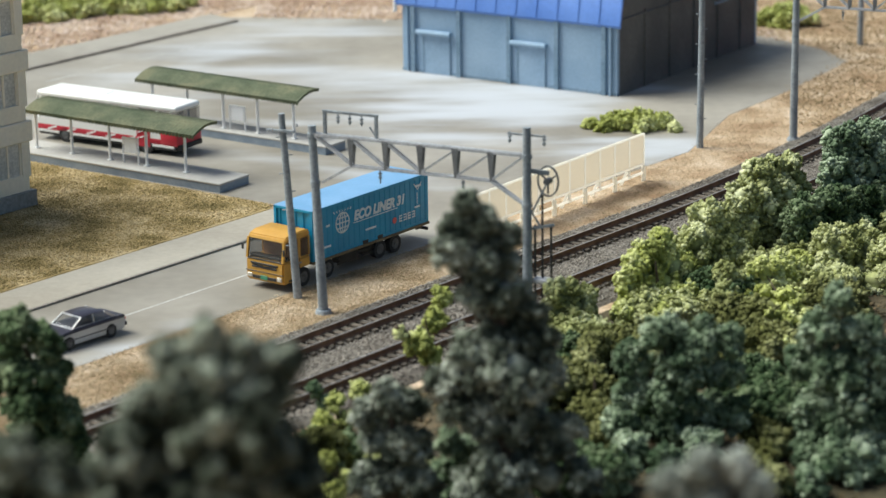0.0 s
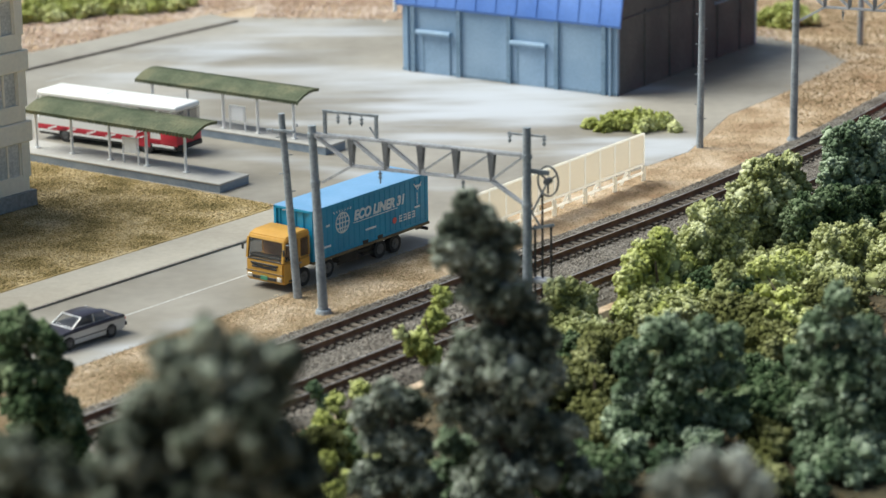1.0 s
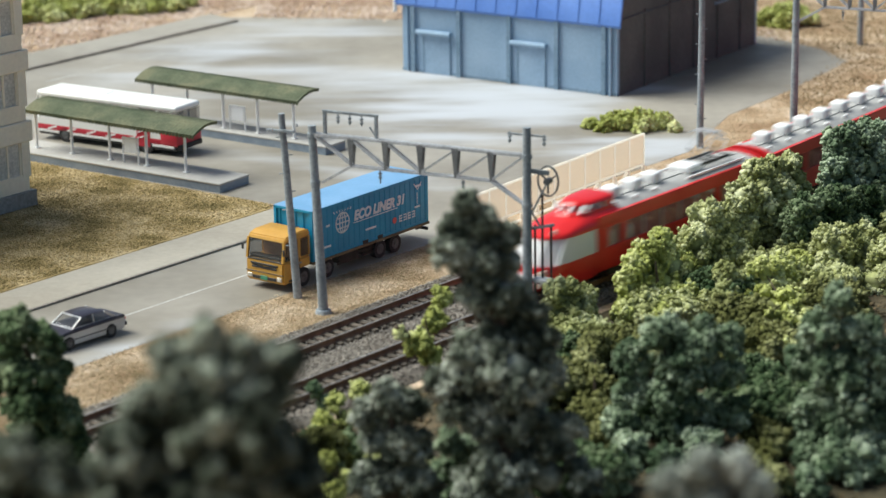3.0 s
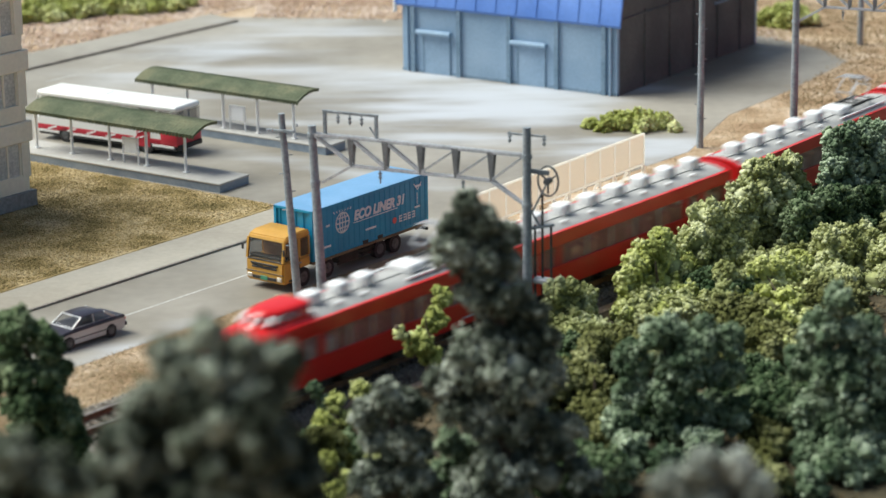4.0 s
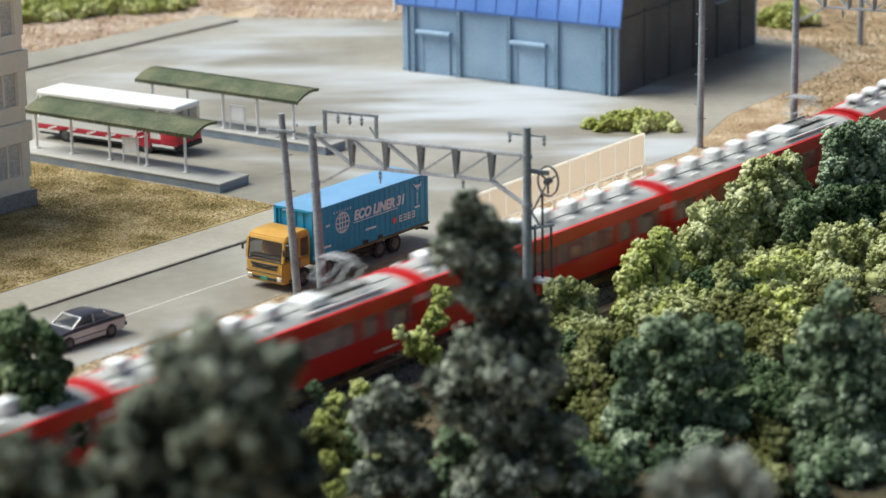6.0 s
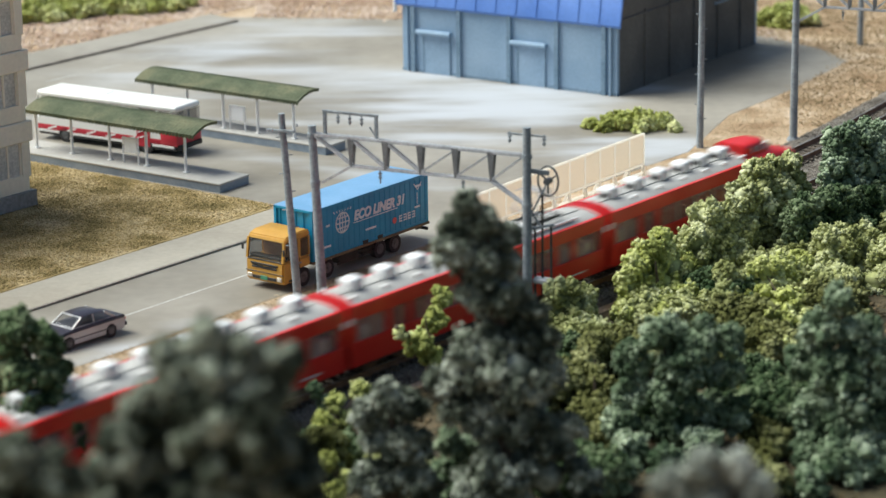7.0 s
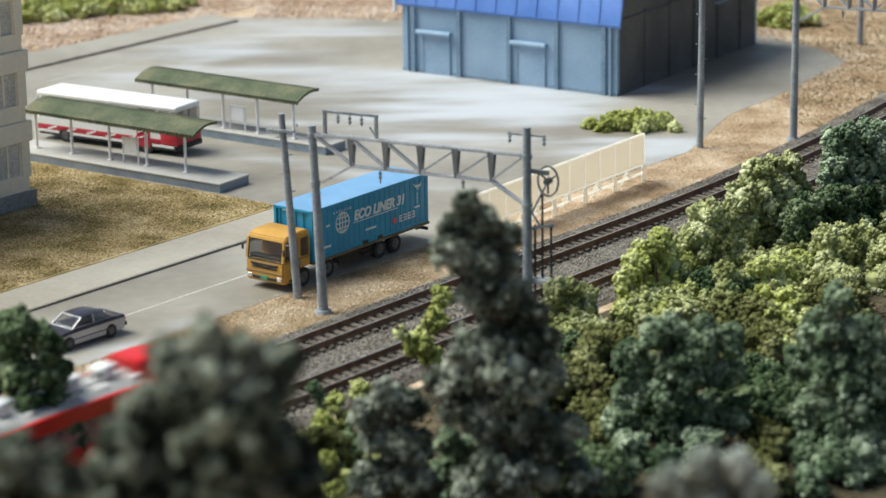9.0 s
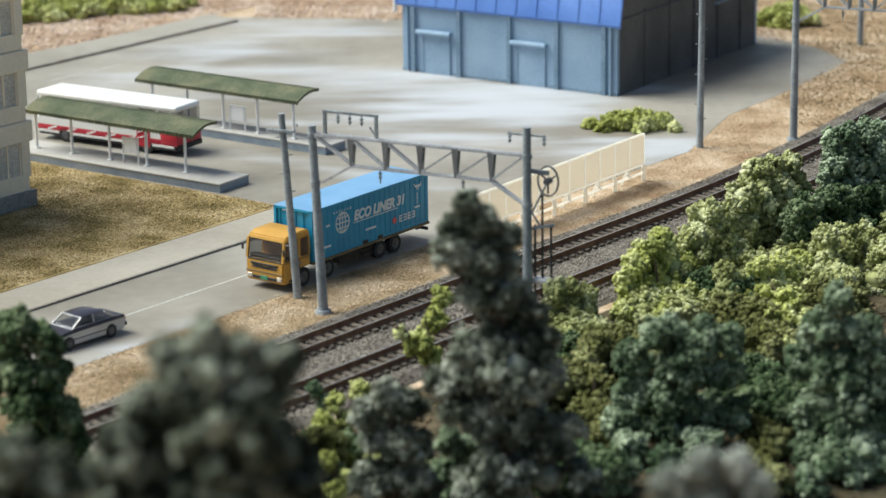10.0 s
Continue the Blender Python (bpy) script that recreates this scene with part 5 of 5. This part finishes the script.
clump(6.3, 106.6, LEAF_BROWN, OL, 35, 0.12, 0.115, [
    (0.3, 4.0, 1.7, 0.58), (-0.3, 2.5, 1.0, 0.79), (0.3, 0.5, 0.5, 0.91), (-0.5, -2.7, 0.5, 0.89), (0.2, -4.4, 0.5, 0.75)])
twiggy = clump(-0.8, 109.3, LEAF_YELLOW, YG, 21, 0.12, 0.1, [
    (0.7, 1.7, 3.8, 0.53), (0.4, 0.8, 3.0, 0.62), (-0.3, -0.8, 2.5, 0.66), (-1.0, -1.3, 3.1, 0.30), (0.2, -0.4, 1.8, 0.57)])
clump(-4.5, 103.4, LEAF_YELLOW, YG, 22, 0.12, 0.1, [
    (-0.0, 0.3, 1.5, 0.42), (0.9, 1.7, 1.5, 0.51), (-0.5, -0.8, 1.1, 0.46), (-0.7, -1.4, 0.7, 0.54), (0.4, 0.3, 0.7, 0.51)])
clump(-4.2, 95.2, LEAF_YELLOW, YG, 38, 0.12, 0.1, [
    (-0.3, 0.1, 2.1, 0.39), (0.4, 0.4, 1.2, 0.39), (-0.1, -0.5, 1.0, 0.50)])
clump(12.8, 102.1, LEAF_BROWN, "bush with shade put into its dark leaf colour", 44, 0.12, 0.125, [
    (-0.1, 5.5, 0.5, 0.87), (1.0, 5.5, 0.5, 0.78), (-0.2, 0.5, 0.5, 0.83), (0.5, -1.5, 0.5, 0.82), (-1.0, -4.1, 0.5, 0.80), (-0.1, -5.9, 0.5, 0.71)])
clump(-4.8, 98.7, LEAF_BROWN, "bush with shade put into its dark leaf colour", 45, 0.12, 0.115, [
    (-0.6, -0.8, 1.8, 0.52), (0.0, 0.2, 1.8, 0.44), (0.6, 0.6, 1.2, 0.49)])
clump(-5.2, 104.0, LEAF_BLUE, BG, 46, 0.12, 0.1, [
    (-0.2, -0.0, 2.0, 0.34), (0.2, 0.0, 1.4, 0.34)])
clump(6.1, 111.8, LEAF_DARK, "bush with shade put into its dark leaf colour", 47, 0.12, 0.115, [
    (-0.5, 0.6, 0.9, 0.68), (-1.2, -3.8, 0.5, 0.79), (1.7, 3.2, 0.5, 0.60)])
part("branch", rod(bmnew(), (0.1, 0, 2.0), (-1.25, -1.5, 3.5), 0.16, 0.10, seg=8), M_BARK, twiggy, "bare dark broken branch", smooth=40)
for i, (s, n, r, h, mt) in enumerate(((89.4, 54.8, 2.2, 2.0, LEAF_DARK), (75.0, 63.0, 1.7, 1.6, LEAF_OLIVE), (74.8, 66.6, 1.7, 1.5, LEAF_DARK), (71.8, 66.6, 1.5, 1.5, LEAF_OLIVE), (78.6, 57.0, 2.2, 1.8, LEAF_DARK), 
                                      (104.0, 60.8, 2.2, 1.4, LEAF_BROWN), (97.0, 60.5, 2.2, 1.2, LEAF_BROWN), (92.5, 57.8, 1.9, 1.6, LEAF_DARK), (86.5, 58.5, 2.0, 1.8, LEAF_DARK), (82.0, 62.8, 1.8, 1.7, LEAF_DARK), (86.5, 64.5, 2.2, 1.8, LEAF_BROWN), (92.0, 64.5, 2.2, 1.5, LEAF_BROWN), (112.0, 61.0, 2.6, 1.8, LEAF_OLIVE),
                                      (98.5, 66.5, 2.2, 1.4, LEAF_OLIVE), (102.5, 66.0, 2.2, 1.4, LEAF_DARK), (106.5, 66.0, 2.2, 1.5, LEAF_OLIVE), (110.5, 66.2, 2.2, 1.6, LEAF_OLIVE), (114.5, 66.8, 2.3, 1.8, LEAF_DARK), (99.5, 63.0, 2.2, 1.3, LEAF_BROWN), (107.0, 62.8, 2.0, 1.2, LEAF_OLIVE), (93.5, 67.2, 1.8, 1.3, LEAF_OLIVE), (118.5, 64.5, 2.4, 1.6, LEAF_OLIVE))):
    p = along(s, n)
    clump(p.x, p.y, mt, "low crumbly undergrowth bush in the wood", 60 + i, 0.1, 0.13, [(math.cos(a) * r * 0.5, math.sin(a) * r * 0.5, h * 0.4, r * 0.5) for a in (0.3 + i, 1.6 + i, 2.9 + i, 4.1 + i, 5.2 + i)])
M_LITTER = surface("wood_floor", (0.035, 0.026, 0.012), (0.15, 0.105, 0.05), 0.95, 0.3, 5, island=True, third=(0.075, 0.06, 0.025))


def wood_floor(rng):
    return along(rng.uniform(55, 125), rng.uniform(48, 69.8))


strewn("wood_litter", 16000, wood_floor, (0.08, 0.2), M_LITTER, "brown and mossy litter under the trees", "ground cover")


def low_bush(x, y, rx, ry, h, mat, label, seed, yaw=0):
    r = random.Random(seed)
    lobes = []
    for k in range(22):
        a, q = r.uniform(0, 6.28), r.uniform(0, 0.95)
        f = 1 - 0.55 * q
        lobes.append((math.cos(a) * q * rx, math.sin(a) * q * ry, h * 0.3 * f, h * 0.6 * f))
    t = empty("bush", x, y, 0.02)
    tagged(t, label, "bush", "bushes round the forecourt")
    foliage(t, lobes, mat, seed, 0.13)
    t.matrix_basis = pose(x * K, y * K, 0.02 * K, 0, 0, yaw)
    return t


low_bush(11.9, 158.4, 3.6, 1.3, 1.45, LEAF_YELLOW, "low yellow-green bush on the forecourt edge", 58, -4)
for i, (bx, by) in enumerate(((-30.5, 197.0), (-27.5, 198.3), (-24.3, 199.4), (-21.2, 200.6), (-28.5, 201.5))):
    low_bush(bx, by, 2.8, 2.0, 1.9, LEAF_YELLOW, "yellow-green bush on the far dry bank", 52 + i)
low_bush(25.3, 190.5, 2.2, 1.8, 2.0, LEAF_YELLOW, "yellow-green bush behind the shed", 57)


# ---- the red train ----
CAR_PITCH = 19.2


def box_part(name, c, size, mat, parent, bevel=0.0, label="", smooth=0):
    return part(name, box(bmnew(), c, size, bevel), mat, parent, label, smooth)


def levels(bm, rows, x0, top=True):
    """Skins plan outlines stacked in height: rows of (z, nose x, half width)."""
    rings = []
    for z, xf, w in rows:
        pts = [(x0, -w), (xf - 1.7, -w), (xf - 0.85, -w * 0.93), (xf - 0.55, -w * 0.82), (xf - 0.06, -w * 0.48), (xf, -w * 0.40), (xf, w * 0.40), (xf - 0.06, w * 0.48), (xf - 0.55, w * 0.82), (xf - 0.85, w * 0.93), (xf - 1.7, w), (x0, w)]
        rings.append([bm.verts.new((x, y, z)) for x, y in pts])
    for a, b in zip(rings, rings[1:]):
        for i in range(len(a)):
            bm.faces.new((a[i], a[(i + 1) % len(a)], b[(i + 1) % len(a)], b[i]))
    bm.faces.new(rings[0][::-1])
    if top:
        bm.faces.new(rings[-1])
    bmesh.ops.recalc_face_normals(bm, faces=bm.faces[:])
    return bm


def train_car(kind, panto, label, pale):
    """kind: 'mid' or 'nose'. Local x points at the nose; the origin is on the rail top at the middle."""
    t = empty("train_car", 0, 0)
    tagged(t, label, "train car", "cars of the red train")
    xa = -9.45
    xb = 9.45 if kind == "mid" else 5.2
    hw = 1.37
    mid, ln = (xa + xb) / 2, xb - xa
    for s in (-1, 1):
        box_part("lower_side", (mid, s * (hw - 0.06), 1.20), (ln, 0.12, 1.10), M_RED, t, 0.02, "glossy red lower side")
        box_part("cantrail", (mid, s * (hw - 0.06), 3.02), (ln, 0.12, 0.56), M_RED, t, 0.02)
        sh = bmnew()
        bar(sh, (xa, s * (hw - 0.13), 3.30), (xb, s * (hw - 0.13), 3.30), 0.24, 0.16)
        part("roof_edge", sh, M_RED, t)
        cuts = [xa + 0.22, xa + 2.6, xa + 4.1]
        cuts += [xb - 0.22, xb - 2.6, xb - 4.1] if kind == "mid" else [xb - 0.42, xb - 2.15]
        for x in cuts:
            box_part("window_post", (x, s * (hw - 0.06), 2.25), ((0.84 if kind == "nose" and x > 0 else 0.42) if abs(x - mid) > ln / 2 - 0.5 else 0.36, 0.11, 1.02), M_RED, t)
        k = 5
        lo, hi = xa + 4.4, (xb - 4.4 if kind == "mid" else xb - 2.4)
        for i in range(1, k):
            box_part("window_bar", (lo + (hi - lo) * i / k, s * (hw - 0.07), 2.25), (0.07, 0.06, 1.0), M_TROOF, t)
        box_part("window_glass", (mid, s * (hw - 0.09), 2.25), (ln - 0.2, 0.03, 1.0), M_TGLASS, t, 0, "long clear window band")
        box_part("side_mark", (xa + 2.3, s * hw, 1.0), (1.2, 0.02, 0.07), M_PRINT, t)
    prof = [(-hw + 0.1, 3.30), (-1.05, 3.46), (-0.6, 3.58), (0, 3.63), (0.6, 3.58), (1.05, 3.46), (hw - 0.1, 3.30), (0.9, 3.26), (-0.9, 3.26)]
    part("roof", sweep(bmnew(), prof, [(xa + 0.3, 1, 1, 0), (xb - 0.3, 1, 1, 0)]), M_TROOF, t, "light grey roof", smooth=30)
    rim = [(-hw, 3.22), (-hw + 0.03, 3.40), (-1.05, 3.56), (-0.6, 3.67), (0, 3.71), (0.6, 3.67), (1.05, 3.56), (hw - 0.03, 3.40), (hw, 3.22)]
    for x in ((xa, xb - 0.32) if kind == "mid" else (xa,)):
        part("roof_end", sweep(bmnew(), rim, [(x, 1, 1, 0), (x + 0.32, 1, 1, 0)]), M_RED, t, smooth=40)
    for x in ((xa, xb) if kind == "mid" else (xa,)):
        s = 1 if x > 0 else -1
        for y in (-0.95, 0.95):
            box_part("end_wall", (x - s * 0.06, y, 2.0), (0.12, 0.80, 2.5), M_RED, t)
        box_part("gangway", (x + s * 0.05, 0, 1.95), (0.26, 1.0, 2.2), M_UNDER, t, 0.04, "dark gangway bellows")
        box_part("end_lamp", (x - s * 0.12, -hw - 0.0, 2.72), (0.26, 0.06, 0.30), M_WHITE, t, 0.02)
        box_part("end_lamp", (x - s * 0.12, hw + 0.0, 2.72), (0.26, 0.06, 0.30), M_WHITE, t, 0.02)
    box_part("floor", (mid, 0, 0.95), (ln - 0.1, 2 * hw - 0.2, 0.14), M_UNDER, t)
    for i in range(int(ln / 1.5)):
        x = xa + 1.2 + i * 1.5
        if x > xb - 0.6:
            break
        for y in (-0.72, 0.72):
            box_part("seat", (x, y, 1.62), (0.62, 0.95, 1.45), M_SEATRED if abs(x - mid) < ln / 2 - 3.4 and not pale else M_SEAT, t, 0.08)
    # underside
    box_part("underframe", (0, 0, 0.74), (17.5, 2.2, 0.3), M_UNDER, t)
    for x, w in ((-3.0, 2.2), (0.2, 2.6), (3.2, 1.8)):
        box_part("equipment_box", (x, 0, 0.48), (w, 2.3, 0.5), M_UNDER, t, 0.05)
    for bx in (-6.4, 6.4):
        bogie = box_part("bogie", (bx, 0, 0.52), (3.0, 1.9, 0.34), M_UNDER, t, 0.06)
        for wx in (-1.05, 1.05):
            part("wheelset", rod(rod(bmnew(), (bx + wx, -0.75, 0.40), (bx + wx, -0.60, 0.40), 0.40, seg=16), (bx + wx, 0.60, 0.40), (bx + wx, 0.75, 0.40), 0.40, seg=16), M_RUST, bogie, smooth=40)
    # roof gear
    units = [-7.7, -5.5, -3.3, -1.1, 1.1, 3.3, 5.5, 7.7] if kind == "mid" else [-7.7, -5.5, -3.3, -1.3, 0.4, 2.2]
    if panto:
        units = units[3:]
    for x in units:
        u = part("cooling_unit", box(bmnew(), (x, 0, 3.88), (0.84, 0.86, 0.58), 0.15, segs=3), M_AC, t, "white roof cooling unit", smooth=40)
        # dark plate added for the shaded end of the unit
        box_part("unit_shade", (x - 0.41, 0, 3.79), (0.06, 0.6, 0.24), M_UNDER, u, 0.02)
        for sy in (-1, 1):
            box_part("vent", (x + 0.95, sy * 0.85, 3.60), (0.28, 0.22, 0.13), M_AC, t, 0.04)
    box_part("walkway", (mid, 0, 3.63), (ln - 1.4, 0.5, 0.06), M_TROOF, t)
    if panto:
        pantograph(t, -6.3 if kind == "nose" else -5.6)
    if kind == "nose":
        before = set(t.children)
        nose(t)
        for o in t.children:
            if o not in before:
                o.location.x = -0.28 * K
    return t


def pantograph(t, x):
    box_part("cooling_unit", (x + 2.0, 0, 3.78), (1.2, 1.3, 0.38), M_AC, t, 0.08)
    p = bmnew()
    for y in (-0.55, 0.55):
        bar(p, (x - 1.3, y, 3.86), (x + 1.3, y, 3.86), 0.10)
    for dx in (-1.3, -0.4, 0.4, 1.3):
        bar(p, (x + dx, -0.6, 3.86), (x + dx, 0.6, 3.86), 0.08)
    base = part("pantograph", p, M_UNDER, t, "raised grey pantograph")
    b = bmnew()
    for dx in (-1.1, 1.1):
        for y in (-0.5, 0.5):
            rod(b, (x + dx, y, 3.6), (x + dx, y, 3.86), 0.09, seg=8)
    part("pantograph_foot", b, M_AC, base)
    a = bmnew()
    for s in (-1, 1):
        for y in (-0.45, 0.45):
            bar(a, (x + s * 0.45, y, 3.9), (x + s * 1.25, y * 0.9, 4.6), 0.05)
            bar(a, (x + s * 1.25, y * 0.9, 4.6), (x + s * 0.12, y, 5.25), 0.045)
        bar(a, (x + s * 1.25, -0.42, 4.6), (x + s * 1.25, 0.42, 4.6), 0.05)
    part("pantograph_arm", a, M_TRUSS, base)
    h = bmnew()
    for s in (-1, 1):
        bar(h, (x + s * 0.22, -0.62, 5.28), (x + s * 0.22, 0.62, 5.28), 0.12, 0.08)
        for y in (-1, 1):
            bar(h, (x + s * 0.22, y * 0.62, 5.28), (x + s * 0.22, y * 0.95, 5.12), 0.08, 0.06)
    part("collector_head", h, M_TRUSS, base, "pale collector head")
    for y in (-0.95, 0.95):
        part("cable_run", bar(bmnew(), (x - 2.0, y, 3.58), (x + 3.2, y, 3.58), 0.1), M_AC, t)


def nose(t):
    part("nose_skirt", levels(bmnew(), [(0.42, 8.9, 1.15), (0.62, 9.35, 1.30), (1.05, 9.62, 1.37), (1.50, 9.54, 1.37), (1.70, 9.42, 1.36)], 5.5), M_RED, t, "red rounded lower nose", smooth=40)
    part("nose_window", levels(bmnew(), [(1.70, 9.36, 1.34), (2.30, 9.00, 1.32), (2.90, 8.58, 1.29)], 5.55, False), M_NOSE_SHEEN, t, "panoramic front window", smooth=50)
    fr = bmnew()
    for s in (-1, 1):
        bar(fr, (9.34, s * 0.60, 1.70), (8.56, s * 0.58, 2.92), 0.07)
        bar(fr, (8.62, s * 1.25, 1.70), (7.86, s * 1.20, 2.92), 0.08)
    part("nose_pillar", fr, M_WHITE, t, "white window pillars")
    part("brow", levels(bmnew(), [(2.88, 8.70, 1.37), (3.00, 8.66, 1.37), (3.12, 8.30, 1.35), (3.25, 7.8, 1.30), (3.37, 7.3, 1.20), (3.48, 6.9, 1.05), (3.56, 6.5, 0.85)], 3.4), M_RED, t, "red roof brow over the front window", smooth=50)
    part("nose_floor", box(bmnew(), (7.6, 0, 1.3), (2.6, 2.2, 0.1)), M_UNDER, t)
    for i in range(2):
        for y in (-0.6, 0.6):
            box_part("front_seat", (6.9 + i * 1.0, y, 1.75), (0.5, 0.8, 0.8), M_SEAT, t, 0.08)
    dome = part("dome_cab", levels(bmnew(), [(3.40, 6.9, 1.00), (3.62, 6.5, 0.98), (3.66, 6.45, 0.97)], 3.6), M_RED, t, "raised red driver cab on the roof", smooth=40)
    part("dome_window", levels(bmnew(), [(3.62, 6.38, 0.93), (3.94, 5.95, 0.86)], 3.8, False), M_TGLASS, dome, smooth=50)
    fr = bmnew()
    for y in (-0.30, 0.30):
        bar(fr, (6.46, y, 3.62), (6.00, y, 3.95), 0.08)
    for s in (-1, 1):
        for x0, x1 in ((5.75, 5.5), (5.0, 4.9), (4.35, 4.35)):
            bar(fr, (x0, s * 0.94, 3.62), (x1, s * 0.87, 3.95), 0.07)
        bar(fr, (6.2, s * 0.80, 3.62), (5.8, s * 0.74, 3.95), 0.10)
    rear = bmnew()
    box(rear, (3.95, 0, 3.80), (0.7, 1.84, 0.36), 0.05)
    part("dome_back", rear, M_RED, dome)
    part("dome_frame", fr, M_WHITE, dome, "white cab window frames")
    part("dome_roof", levels(bmnew(), [(3.93, 6.10, 0.92), (4.03, 6.02, 0.90), (4.12, 5.75, 0.76), (4.16, 5.4, 0.5)], 3.5), M_RED, dome, smooth=50)
    lamps = bmnew()
    for s in (-1, 1):
        rod(lamps, (9.35, s * 0.95, 1.40), (9.62, s * 0.90, 1.40), 0.2, 0.17, seg=14)
        rod(lamps, (9.30, s * 0.95, 0.92), (9.60, s * 0.90, 0.92), 0.13, 0.12, seg=12)
    part("headlight", lamps, M_LAMP, t, "round clear headlights", smooth=40)
    b = bmnew()
    box(b, (9.58, 0, 1.22), (0.2, 1.3, 0.22), 0.06)
    box(b, (9.5, 0, 0.80), (0.3, 0.9, 0.26), 0.06)
    part("front_trim", b, M_WHITE, t, "pale bumper trim")
    hl = bmnew()
    for s in (-1, 1):
        rod(hl, (8.1, s * 0.75, 3.16), (8.3, s * 0.75, 3.12), 0.13, seg=10)
    part("marker_lamp", hl, M_LAMP, t, smooth=40)


CARS = []
for i in range(6):
    ends = i in (0, 5)
    CARS.append(train_car("nose" if ends else "mid", i in (0, 2, 4), ("bright red panorama end car with a raised cab" if ends else "bright red middle car with white roof units") + (" and pantograph" if i in (0, 2, 4) else ""), i == 2))

# where the first coupling is along the track, by time
COUPLING = [(0, 182.0), (1.0, 159.5), (2.0, 136.9), (2.5, 125.5), (3.25, 109.0), (4.0, 92.6), (4.5, 82.2), (5.0, 71.3), (5.5, 60.0), (6.0, 48.2), (6.5, 36.0), (7.0, 24.0), (7.5, 12.8), (7.9, 3.7), (8.5, -9.3), (9.25, -26.0), (10, -42.8)]


def motions():
    for i, car in enumerate(CARS):
        rows = []
        for t, s in COUPLING:
            c = s + CAR_PITCH * (i - 0.5)
            a, _ = track_point(c - 6.4, N_NEAR, RAIL_Z)
            b, _ = track_point(c + 6.4, N_NEAR, RAIL_Z)
            m, d = (a + b) / 2, a - b
            yaw = math.degrees(math.atan2(d.y, d.x)) + (180 if i == 5 else 0)
            rows.append((t, pose(m.x * K, m.y * K, m.z * K, 0, 0, yaw)))
        walk(car, rows)


motions()
